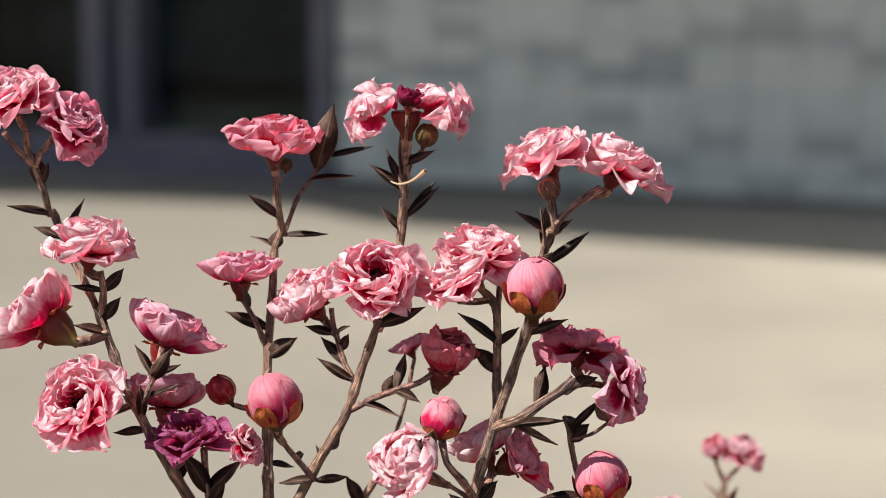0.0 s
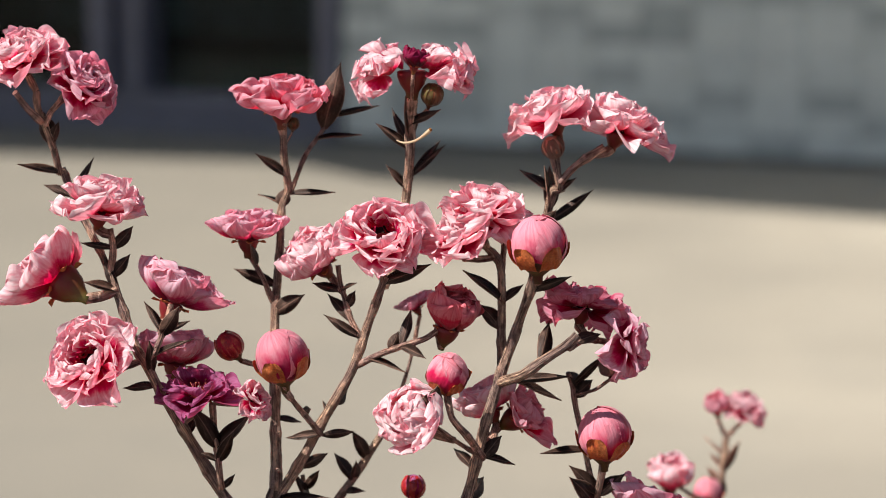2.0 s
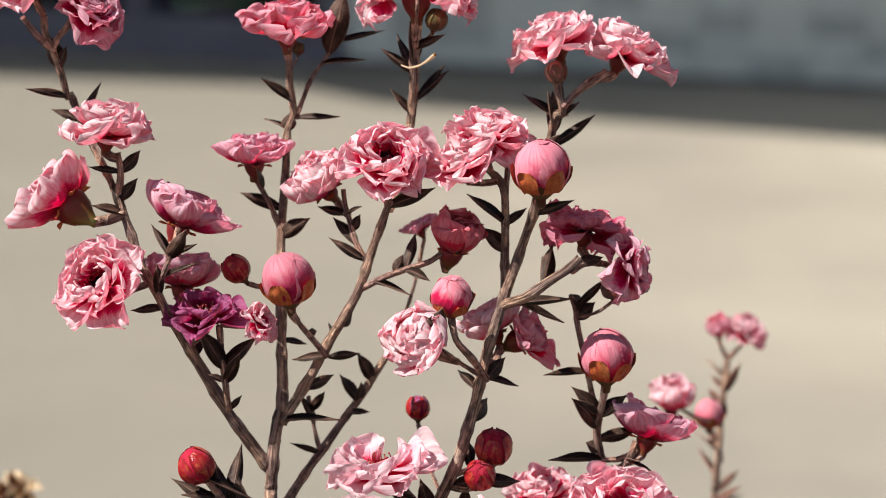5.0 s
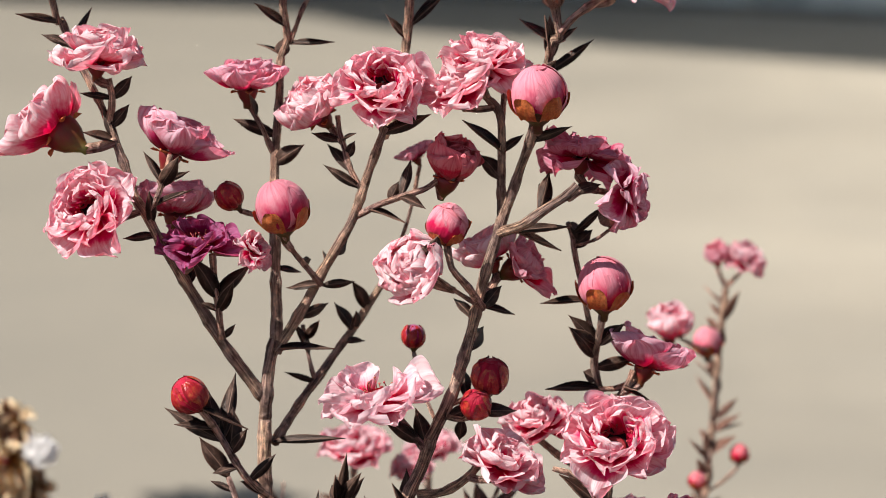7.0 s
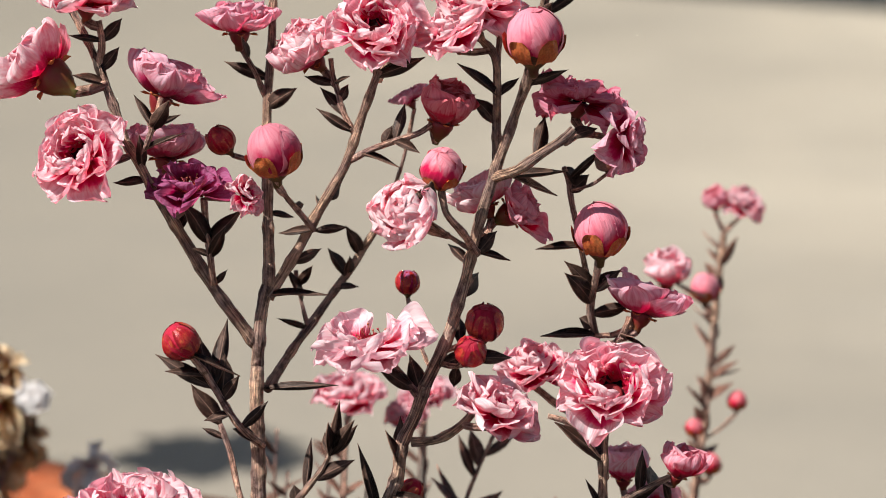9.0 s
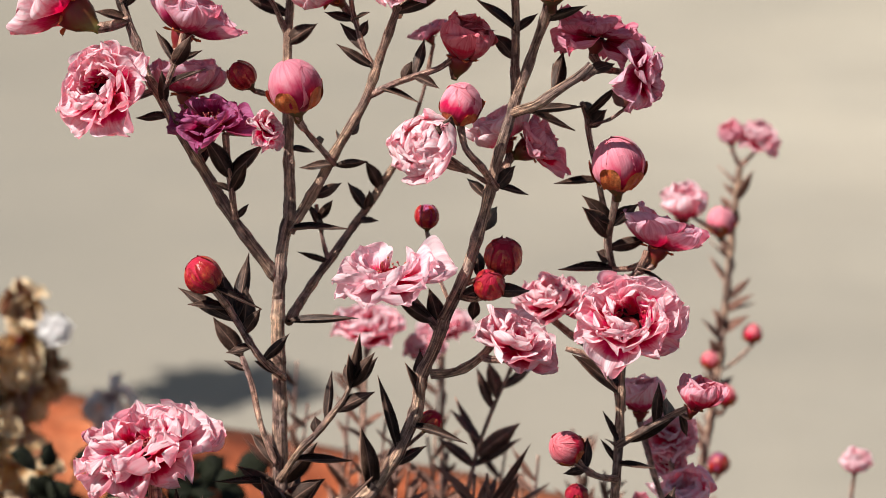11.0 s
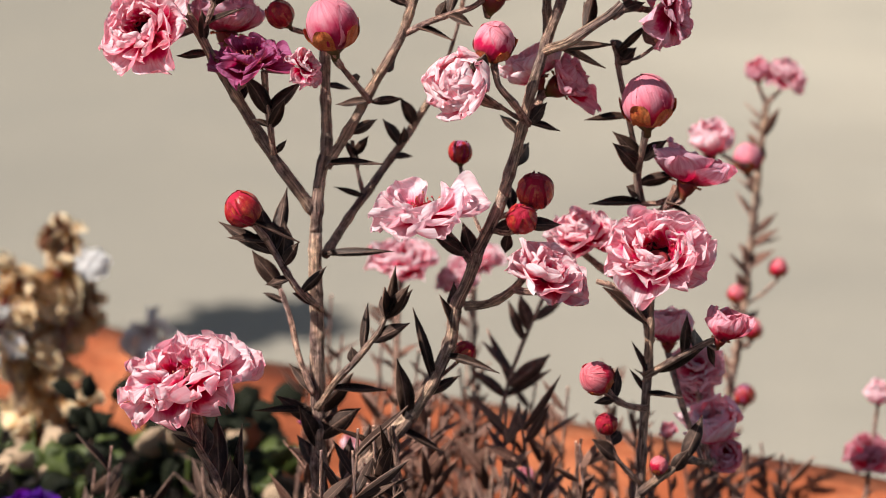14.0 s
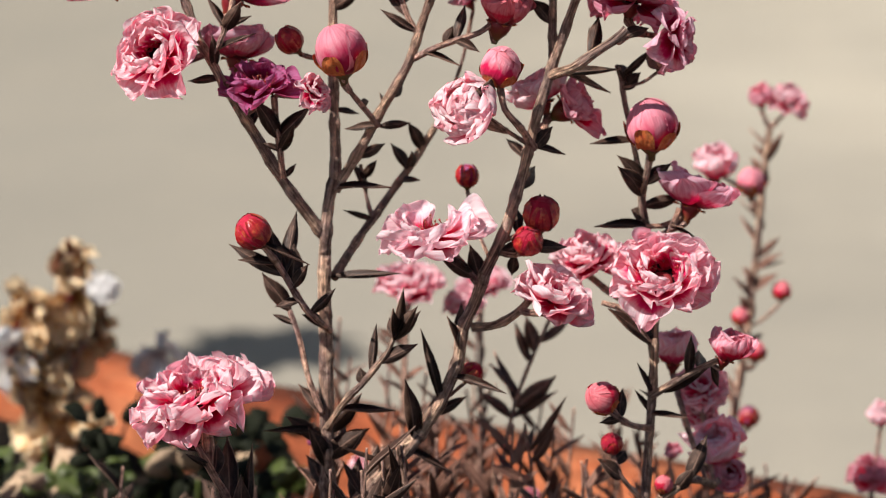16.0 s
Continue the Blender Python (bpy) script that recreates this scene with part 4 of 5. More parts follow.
branch(shrub, 0.61, 0.74, (11.0, 337.7, 289.5), (13.1, 345.3, 294.4), (13.8, 345.9, 299.1), (14.7, 344.3, 303.2), (15.7, 344.3, 303.2), (15.2, 343.6, 305.6), (14.8, 343.9, 307.9), (14.5, 344.1, 309.6))
branch(shrub, 0.53, 0.67, (15.5, 343.4, 304.2), (17.6, 343.7, 306.5), (20.7, 343.9, 308.6), (21.7, 344.0, 309.2))
branch(shrub, 0.78, 0.70, (7.1, 335.4, 277.6), (10.2, 332.5, 279.2), (12.4, 331.7, 280.9), (14.7, 330.9, 282.6), (16.2, 331.0, 283.6), (17.5, 331.2, 284.9))
branch(shrub, 0.53, 0.60, (16.4, 331.0, 283.1), (18.7, 335.1, 283.7), (20.5, 336.0, 283.3))
branch(shrub, 0.48, 0.41, (20.5, 339.5, 260.8), (19.6, 339.9, 264.8), (18.9, 342.4, 268.3), (18.0, 342.8, 272.3), (17.4, 343.2, 275.9), (16.8, 342.4, 277.6))
branch(shrub, 0.59, 0.52, (4.6, 333.2, 267.5), (2.8, 328.6, 271.2), (0.5, 326.9, 274.3), (-0.1, 327.3, 277.3))
branch(shrub, 0.33, 0.33, (4.0, 333.3, 267.9), (0.5, 328.6, 271.1), (-1.6, 326.8, 273.0), (-3.6, 326.0, 274.5))
branch(shrub, 0.74, 0.74, (21.0, 327.3, 206.6), (21.1, 328.4, 216.6), (21.6, 329.6, 226.6), (22.0, 330.3, 233.2), (22.1, 331.0, 239.0), (22.3, 332.4, 242.8))
branch(shrub, 0.83, 0.58, (22.3, 332.6, 235.9), (22.3, 339.0, 239.2), (22.4, 341.8, 245.5), (21.9, 342.2, 249.5), (21.3, 340.7, 254.0), (20.5, 339.2, 258.5), (20.9, 337.6, 262.1), (21.4, 337.0, 265.1), (21.4, 336.2, 267.6))
branch(shrub, 0.54, 0.47, (21.3, 340.6, 252.8), (24.0, 338.7, 253.6), (25.2, 337.9, 255.5), (25.9, 338.1, 257.5))
branch(shrub, 0.48, 0.41, (22.0, 330.9, 238.6), (17.7, 329.6, 244.3), (14.4, 329.7, 245.6))
branch(shrub, 0.73, 0.59, (-4.1, 328.3, 242.3), (-0.5, 327.4, 243.0), (2.7, 327.6, 245.0), (5.1, 328.9, 247.6), (6.6, 330.1, 249.2))
branch(shrub, 0.59, 0.72, (-2.9, 329.0, 248.2), (-4.8, 328.3, 250.8), (-6.8, 327.6, 253.2))
branch(shrub, 0.46, 0.39, (-0.1, 329.5, 253.0), (2.1, 328.5, 252.9), (3.6, 327.7, 254.5))
branch(shrub, 0.40, 0.33, (0.6, 329.7, 254.8), (3.3, 329.9, 255.9), (5.6, 330.1, 257.5))
branch(shrub, 0.59, 0.46, (-24.5, 329.2, 241.5), (-27.1, 325.6, 245.1), (-28.9, 325.0, 248.1), (-30.4, 324.3, 251.0), (-31.8, 323.6, 253.6), (-33.6, 322.8, 256.0))
branch(shrub, 0.48, 0.41, (-25.6, 327.8, 229.2), (-27.8, 329.5, 234.7), (-29.1, 332.0, 239.5), (-30.6, 333.5, 243.3))
branch(shrub, 0.61, 0.41, (-25.1, 327.6, 227.2), (-22.3, 326.1, 231.9), (-19.8, 325.4, 234.7), (-17.8, 324.8, 237.4), (-16.1, 324.0, 239.8), (-14.7, 323.4, 243.0))
branch(shrub, 0.60, 0.53, (-35.8, 317.6, 210.2), (-38.2, 315.8, 220.3), (-39.9, 314.2, 224.6), (-42.1, 313.8, 229.3))
branch(shrub, 0.61, 0.48, (21.8, 329.2, 231.9), (24.5, 326.4, 234.6), (27.1, 324.7, 236.7), (30.6, 323.9, 238.8))
branch(shrub, 0.55, 0.48, (21.5, 328.6, 227.1), (18.5, 325.8, 228.6), (15.6, 324.0, 231.0))
branch(shrub, 0.41, 0.34, (21.0, 327.4, 216.2), (17.4, 325.9, 220.6), (16.1, 326.3, 224.3))
branch(shrub, 0.73, 0.58, (21.0, 326.3, 215.3), (24.5, 322.7, 219.6), (27.6, 328.0, 219.5), (32.0, 340.0, 214.5))
branch(shrub, 0.46, 0.31, (-0.3, 365.8, 191.3), (0.1, 367.3, 204.3), (1.9, 368.5, 215.4), (4.6, 369.5, 223.7), (9.1, 370.6, 233.8))
flower(shrub, (-58.7, 342.5, 322.8), 6.3, (-0.10, -0.45, 0.88), "pom", "pink")
flower(shrub, (-49.9, 343.0, 318.6), 5.79, (0.65, -0.47, 0.60), "pom", "lilac")
flower(shrub, (-23.4, 347.8, 316.3), 7.7, (0.00, 0.01, 1.00), "flat", "rose")
flower(shrub, (-5.0, 344.4, 321.2), 9.0, (0.00, 0.01, 1.00), "tattered", "pink", base_cup=1.1, lobes=(72, -68, 92, -90, 112, -118))
flower(shrub, (-4.6, 342.0, 321.8), 2.3, (0.10, 0.01, 0.99), "cup", "wine")
flower(shrub, (14.3, 345.6, 314.7), 7.20, (-0.25, -0.04, 0.97), "pom", "pale")
flower(shrub, (24.5, 346.5, 313.0), 7.50, (0.36, -0.02, 0.93), "pom", "pale")
flower(shrub, (-47.9, 338.2, 302.9), 7.5, (0.06, -0.12, 0.99), "flat", "pale")
flower(shrub, (-55.3, 338.1, 292.6), 8.0, (-0.80, 0.30, 0.50), "bowl", "pink", base_cup=1.5)
flower(shrub, (-28.1, 345.8, 298.0), 6.5, (0.00, 0.01, 1.00), "saucer", "lilac")
flower(shrub, (-19.3, 341.3, 294.8), 5.3, (-0.58, -0.34, 0.73), "rose", "pink")
flower(shrub, (-8.8, 333.7, 298.6), 7.4, (0.05, -0.64, 0.76), "open", "pink")
flower(shrub, (1.4, 335.7, 298.3), 6.28, (-0.21, -0.31, 0.93), "flat", "pale")
flower(shrub, (5.2, 338.1, 301.8), 6.5, (0.10, -0.25, 0.96), "pom", "pale")
flower(shrub, (-37.0, 336.8, 290.6), 7.5, (0.38, 0.18, 0.90), "bowl", "lilac")
flower(shrub, (-48.8, 329.8, 281.9), 7.14, (-0.50, -0.69, 0.53), "open", "pink")
flower(shrub, (-38.1, 343.8, 281.0), 7.2, (0.11, 0.10, 0.98), "bowl", "lilac")
flower(shrub, (-34.0, 331.3, 277.6), 6.24, (0.00, -0.32, 0.95), "lobed", "dark")
flower(shrub, (-25.9, 330.2, 276.3), 3.02, (0.68, -0.51, 0.52), "ragged", "pink")
flower(shrub, (0.6, 336.6, 287.4), 4.4, (0.28, -0.10, 0.95), "cup", "redpink", base_cup=1.5)
flower(shrub, (-5.0, 356.4, 285.4), 3.00, (-0.45, 0.10, 0.89), "bowl", "lilac")
flower(shrub, (18.9, 338.7, 288.9), 6.62, (0.21, 0.06, 0.98), "ragged", "mauve")
flower(shrub, (25.7, 335.9, 282.5), 5.17, (0.96, -0.27, -0.09), "ragged", "lilac")
flower(shrub, (-4.9, 325.1, 275.0), 5.5, (-0.30, -0.79, 0.54), "rose", "pale")
flower(shrub, (5.3, 341.0, 274.2), 5.6, (-0.38, -0.00, 0.93), "bowl", "pale")
flower(shrub, (11.0, 340.8, 272.4), 5.26, (0.84, -0.16, 0.52), "bowl", "rose", base_cup=1.5)
flower(shrub, (-9.6, 327.1, 257.6), 8.7, (-0.16, -0.26, 0.95), "lobed", "blush", lobes=(84, 138, -170, -122, -76))
flower(shrub, (22.8, 326.3, 251.0), 8.1, (0.00, -0.62, 0.78), "open", "pink")
flower(shrub, (28.4, 339.4, 259.7), 6.9, (0.34, 0.20, 0.92), "bowl", "lilac")
flower(shrub, (7.6, 323.3, 248.8), 6.4, (0.42, -0.36, 0.83), "flat", "pale")
flower(shrub, (12.9, 344.2, 249.1), 5.94, (0.00, -0.34, 0.94), "pom", "pink")
flower(shrub, (-43.2, 318.5, 235.6), 10.4, (-0.30, -0.12, 0.95), "frilled", "pink")
flower(shrub, (32.2, 324.1, 240.7), 3.39, (0.31, -0.10, 0.95), "cup", "rose")
flower(shrub, (25.9, 344.6, 234.5), 4.17, (0.00, -0.11, 0.99), "cup", "pink")
flower(shrub, (32.7, 346.1, 218.8), 4.9, (-0.25, -0.20, 0.95), "cup", "pale")
flower(shrub, (34.6, 345.8, 214.4), 3.50, (0.24, -0.91, 0.34), "cup", "rose")
flower(shrub, (31.0, 352.0, 226.3), 4.9, (0.00, -0.62, 0.78), "flat", "pale")
flower(shrub, (31.0, 353.2, 221.9), 3.2, (0.00, -0.62, 0.78), "pom", "pale")
bud(shrub, (-2.2, 343.8, 316.5), 1.63, (0.31, -0.10, 0.95), "brown")
bud(shrub, (14.6, 343.6, 309.2), 1.7, (-0.25, -0.2, 0.95), "tan")
bud(shrub, (22.1, 336.8, 279.6), 1.5, (-0.2, -0.2, 0.95), "tan")
bud(shrub, (-21.9, 349.4, 312.0), 0.95, (0.10, -0.21, 0.97), "brown")
bud(shrub, (12.1, 331.6, 297.2), 4.06, (0.00, -0.13, 0.99), "pink")
bud(shrub, (-22.5, 329.8, 282.1), 3.83, (-0.10, -0.14, 0.98), "pink")
bud(shrub, (21.6, 336.5, 270.1), 3.93, (0.00, -0.08, 1.00), "pink")
bud(shrub, (-0.1, 327.6, 280.2), 2.99, (0.00, -0.30, 0.95), "rose")
bud(shrub, (-30.2, 337.9, 282.2), 2.08, (-0.60, -0.01, 0.80), "red")
bud(shrub, (5.7, 329.2, 258.8), 2.72, (0.00, -0.51, 0.86), "red")
bud(shrub, (3.8, 326.8, 255.4), 2.25, (0.00, -0.73, 0.69), "red")
bud(shrub, (-34.6, 323.0, 257.7), 2.60, (-0.59, -0.11, 0.80), "red")
bud(shrub, (-4.9, 345.5, 260.6), 1.82, (0.00, 0.11, 0.99), "dark")
bud(shrub, (14.3, 323.3, 233.4), 2.52, (-0.54, -0.46, 0.70), "redpink")
bud(shrub, (16.0, 326.4, 225.5), 1.67, (0.00, -0.62, 0.78), "red")
bud(shrub, (23.3, 322.8, 220.6), 1.42, (0.21, -0.20, 0.96), "redpink")
bud(shrub, (-4.1, 328.5, 235.4), 1.68, (0.55, -0.24, 0.80), "red")
leaf(shrub, (-18.0, 349.3, 311.8), (-15.3, 350.7, 320.4), 2.93)
leaf(shrub, (-17.4, 351.4, 312.4), (-9.7, 353.3, 314.6), 0.70)
leaf(shrub, (-18.4, 351.2, 310.3), (-12.5, 349.6, 310.9), 0.70)
leaf(shrub, (-5.9, 344.9, 307.8), (-10.0, 345.5, 312.5), 1.14)
leaf(shrub, (-6.1, 346.9, 308.0), (-8.0, 350.8, 314.6), 1.00)
leaf(shrub, (-3.8, 342.5, 304.8), (1.0, 346.3, 309.9), 1.06)
leaf(shrub, (-5.2, 341.0, 309.4), (-5.3, 338.6, 315.2), 2.11)
leaf(shrub, (-4.2, 343.3, 311.9), (-1.5, 341.3, 314.7), 1.06)
leaf(shrub, (-55.1, 347.0, 309.2), (-54.2, 343.8, 312.8), 1.07)
leaf(shrub, (-54.8, 338.9, 308.8), (-55.9, 339.0, 313.4), 1.95)
leaf(shrub, (-55.3, 342.6, 305.7), (-58.5, 339.0, 307.5), 0.92)
leaf(shrub, (-54.2, 340.2, 302.5), (-58.4, 340.1, 304.4), 1.07)
leaf(shrub, (-51.8, 338.3, 303.1), (-49.4, 340.1, 308.7), 0.91)
leaf(shrub, (-46.6, 337.3, 294.8), (-50.1, 335.8, 296.9), 0.76)
leaf(shrub, (-45.5, 337.4, 295.0), (-43.3, 339.2, 298.7), 1.37)
leaf(shrub, (-46.3, 337.0, 292.0), (-43.8, 338.1, 294.9), 1.37)
leaf(shrub, (-48.5, 332.6, 288.5), (-52.1, 329.0, 290.6), 1.50)
leaf(shrub, (-48.9, 334.6, 288.3), (-50.7, 335.6, 293.2), 1.06)
leaf(shrub, (-50.4, 332.5, 288.0), (-54.7, 330.6, 288.4), 0.68)
leaf(shrub, (-39.1, 334.2, 285.0), (-41.3, 334.0, 289.3), 0.98)
leaf(shrub, (-38.3, 330.2, 284.9), (-36.2, 328.9, 288.8), 1.64)
leaf(shrub, (-37.0, 332.2, 284.9), (-35.2, 333.9, 286.6), 0.90)
leaf(shrub, (-39.1, 329.7, 281.2), (-34.8, 329.7, 284.9), 0.67)
leaf(shrub, (-41.2, 327.4, 278.4), (-41.0, 325.2, 283.0), 1.19)
leaf(shrub, (-41.6, 327.3, 277.7), (-46.5, 327.7, 277.6), 1.04)
leaf(shrub, (-24.8, 344.8, 289.7), (-30.4, 347.3, 291.7), 1.40)
leaf(shrub, (-26.8, 343.1, 292.7), (-27.0, 341.9, 295.8), 1.08)
leaf(shrub, (-24.1, 348.5, 304.3), (-26.7, 346.7, 308.1), 1.09)
leaf(shrub, (-22.1, 348.3, 302.4), (-16.2, 347.4, 302.9), 0.78)
leaf(shrub, (-23.8, 346.0, 300.3), (-23.2, 349.8, 302.8), 1.71)
leaf(shrub, (-25.0, 350.1, 301.0), (-27.3, 354.1, 302.0), 0.71)
leaf(shrub, (-24.1, 342.3, 285.4), (-20.5, 344.0, 288.6), 1.85)
leaf(shrub, (-15.3, 338.6, 288.6), (-19.1, 342.1, 290.5), 1.07)
leaf(shrub, (-13.5, 338.4, 286.1), (-16.7, 341.5, 289.3), 1.37)
leaf(shrub, (-13.3, 338.0, 283.4), (-17.1, 337.4, 286.7), 1.07)
leaf(shrub, (-14.1, 338.7, 288.8), (-12.9, 335.7, 291.8), 0.76)
leaf(shrub, (-13.6, 338.5, 287.7), (-12.9, 340.0, 289.6), 1.07)
leaf(shrub, (-7.5, 334.9, 291.5), (-2.5, 335.7, 294.0), 1.51)
leaf(shrub, (-8.4, 335.8, 281.8), (-6.7, 335.1, 284.7), 1.37)
leaf(shrub, (-12.1, 332.6, 279.9), (-6.0, 330.5, 280.6), 0.83)
leaf(shrub, (-6.7, 331.0, 283.0), (-3.1, 330.1, 282.3), 1.20)
leaf(shrub, (-6.0, 335.9, 282.6), (-5.1, 336.3, 287.8), 1.21)
leaf(shrub, (-4.1, 349.3, 275.8), (-1.8, 347.9, 280.3), 2.68)
leaf(shrub, (-8.1, 344.2, 302.4), (-10.8, 343.0, 306.1), 1.08)
leaf(shrub, (-5.1, 342.4, 304.3), (0.2, 342.6, 308.9), 0.92)
leaf(shrub, (10.2, 340.3, 303.3), (5.9, 343.6, 307.0), 1.37)
leaf(shrub, (11.3, 338.0, 300.6), (11.9, 339.4, 306.7), 1.97)
leaf(shrub, (12.3, 338.2, 302.5), (15.5, 336.8, 305.2), 0.91)
leaf(shrub, (13.5, 344.0, 300.3), (13.8, 342.9, 306.5), 1.08)
leaf(shrub, (15.3, 339.8, 298.9), (22.1, 340.0, 303.7), 1.14)
leaf(shrub, (9.8, 331.9, 299.8), (5.4, 329.8, 302.9), 0.75)
leaf(shrub, (16.0, 341.6, 297.1), (17.2, 339.5, 299.2), 1.07)
leaf(shrub, (11.6, 331.8, 290.8), (16.6, 332.2, 292.7), 1.05)
leaf(shrub, (7.4, 336.5, 287.4), (2.7, 333.9, 293.6), 1.29)
leaf(shrub, (7.3, 338.1, 284.0), (4.3, 338.5, 288.2), 1.83)
leaf(shrub, (8.4, 340.6, 287.8), (10.3, 339.8, 290.8), 1.07)
leaf(shrub, (12.3, 333.7, 280.6), (14.1, 336.0, 286.3), 1.66)
leaf(shrub, (13.6, 335.7, 280.7), (13.0, 338.1, 284.4), 0.91)
leaf(shrub, (16.5, 335.7, 280.2), (20.0, 337.4, 281.6), 1.52)
leaf(shrub, (14.6, 337.5, 278.9), (17.2, 338.7, 275.9), 1.68)
leaf(shrub, (7.4, 327.4, 278.1), (17.2, 326.5, 279.5), 1.11)
leaf(shrub, (18.6, 339.1, 275.4), (22.0, 341.1, 280.5), 0.92)
leaf(shrub, (18.9, 333.1, 275.2), (21.3, 332.1, 277.7), 1.96)
leaf(shrub, (9.5, 337.3, 277.2), (16.2, 337.7, 275.1), 1.07)
leaf(shrub, (-31.9, 328.5, 270.3), (-34.2, 327.7, 275.6), 1.94)
leaf(shrub, (-30.5, 328.5, 270.3), (-27.1, 328.5, 274.5), 1.79)
leaf(shrub, (-30.8, 330.2, 267.6), (-29.0, 327.2, 271.9), 1.35)
leaf(shrub, (-31.5, 332.3, 267.9), (-33.7, 330.3, 268.9), 0.75)
leaf(shrub, (-30.8, 328.8, 264.2), (-29.1, 332.7, 265.2), 0.75)
leaf(shrub, (-35.8, 336.5, 270.2), (-34.8, 334.7, 273.1), 0.92)
leaf(shrub, (-17.7, 336.4, 269.4), (-22.6, 338.0, 269.6), 1.14)
leaf(shrub, (-17.0, 337.5, 269.6), (-12.8, 338.7, 270.1), 1.00)
leaf(shrub, (-19.0, 340.0, 265.0), (-16.5, 341.9, 266.4), 1.24)
leaf(shrub, (-23.0, 331.5, 261.1), (-15.9, 331.5, 262.9), 0.98)
leaf(shrub, (-19.1, 340.7, 253.8), (-23.0, 341.8, 256.2), 0.70)
leaf(shrub, (-20.2, 343.2, 258.2), (-19.7, 340.1, 261.5), 1.25)
leaf(shrub, (-20.4, 345.4, 259.7), (-18.3, 342.4, 263.4), 1.10)
leaf(shrub, (-20.8, 345.3, 258.9), (-21.6, 343.4, 263.2), 1.10)
leaf(shrub, (-11.3, 351.9, 263.3), (-13.5, 349.5, 267.7), 1.52)
leaf(shrub, (-13.2, 351.5, 259.9), (-15.8, 348.8, 264.9), 1.76)
leaf(shrub, (-14.6, 351.4, 259.2), (-12.0, 348.4, 259.6), 0.96)
leaf(shrub, (-8.2, 341.2, 257.8), (-7.4, 342.2, 263.1), 1.24)
leaf(shrub, (-10.4, 341.2, 258.2), (-9.6, 339.1, 261.3), 1.40)
leaf(shrub, (-23.7, 338.6, 270.7), (-20.5, 342.3, 270.9), 0.92)
leaf(shrub, (-19.8, 335.0, 274.6), (-18.7, 336.4, 273.7), 0.91)
leaf(shrub, (-15.6, 340.9, 273.5), (-13.8, 341.5, 275.4), 1.39)
leaf(shrub, (-16.8, 339.8, 272.1), (-17.3, 341.7, 274.1), 0.77)
leaf(shrub, (-33.8, 336.9, 255.4), (-26.8, 334.7, 253.5), 0.69)
leaf(shrub, (-34.9, 325.2, 259.3), (-36.4, 328.8, 260.5), 1.63)
leaf(shrub, (-30.4, 326.2, 250.4), (-29.2, 330.0, 259.5), 1.64)
leaf(shrub, (-28.5, 323.1, 249.4), (-29.1, 325.6, 255.4), 2.22)
leaf(shrub, (-28.8, 323.1, 249.2), (-27.2, 323.3, 252.9), 1.33)
leaf(shrub, (-30.9, 322.2, 250.7), (-38.4, 325.5, 255.4), 1.62)
leaf(shrub, (-30.5, 320.4, 252.3), (-36.6, 322.6, 254.2), 1.32)
leaf(shrub, (-28.0, 322.9, 247.9), (-31.9, 324.1, 246.8), 1.18)
leaf(shrub, (-26.9, 322.8, 246.3), (-23.3, 326.3, 248.5), 1.18)
leaf(shrub, (-31.6, 324.4, 252.2), (-32.3, 326.1, 257.7), 1.48)
leaf(shrub, (-28.5, 333.5, 243.5), (-34.3, 333.1, 249.1), 1.98)
leaf(shrub, (-23.5, 329.0, 248.2), (-14.6, 329.6, 250.2), 0.98)
leaf(shrub, (-29.9, 327.0, 248.7), (-30.6, 325.4, 255.5), 1.35)
leaf(shrub, (-25.0, 327.3, 242.2), (-27.8, 325.2, 245.3), 1.50)
leaf(shrub, (-31.1, 331.3, 241.9), (-33.2, 333.2, 242.9), 0.76)
leaf(shrub, (5.6, 333.1, 266.2), (9.5, 335.4, 266.4), 0.98)
leaf(shrub, (3.8, 335.0, 265.7), (0.6, 339.1, 268.2), 1.14)
leaf(shrub, (4.4, 331.2, 267.7), (7.5, 334.4, 270.4), 1.50)
leaf(shrub, (3.9, 336.4, 260.2), (5.4, 337.2, 264.2), 1.68)
leaf(shrub, (-4.0, 326.3, 250.9), (-8.4, 323.4, 254.3), 1.64)
leaf(shrub, (-3.2, 329.0, 248.2), (-4.5, 329.6, 254.2), 1.96)
leaf(shrub, (3.0, 330.9, 256.3), (2.1, 334.7, 259.1), 1.36)
leaf(shrub, (0.6, 326.6, 253.6), (4.0, 329.1, 254.9), 1.49)
leaf(shrub, (4.8, 327.7, 254.3), (9.4, 327.6, 254.5), 1.65)
leaf(shrub, (0.6, 328.6, 253.5), (-0.2, 328.3, 254.3), 1.50)
leaf(shrub, (18.5, 338.1, 266.2), (13.2, 336.0, 267.9), 1.00)
leaf(shrub, (20.0, 337.6, 261.9), (17.0, 335.5, 265.8), 1.69)
leaf(shrub, (20.2, 336.4, 259.8), (17.3, 333.5, 264.6), 2.14)
leaf(shrub, (20.7, 333.6, 262.1), (24.3, 337.1, 264.6), 1.67)
leaf(shrub, (21.5, 333.1, 257.8), (27.5, 334.4, 258.8), 1.52)
leaf(shrub, (19.5, 336.8, 254.4), (13.9, 334.1, 256.3), 1.23)
leaf(shrub, (20.4, 332.9, 255.8), (18.5, 332.3, 256.9), 1.67)
leaf(shrub, (24.2, 336.7, 253.7), (26.3, 333.3, 256.3), 1.38)
leaf(shrub, (24.9, 336.7, 253.7), (28.4, 334.4, 254.2), 0.69)
leaf(shrub, (4.0, 329.4, 251.3), (3.5, 330.8, 247.7), 1.35)
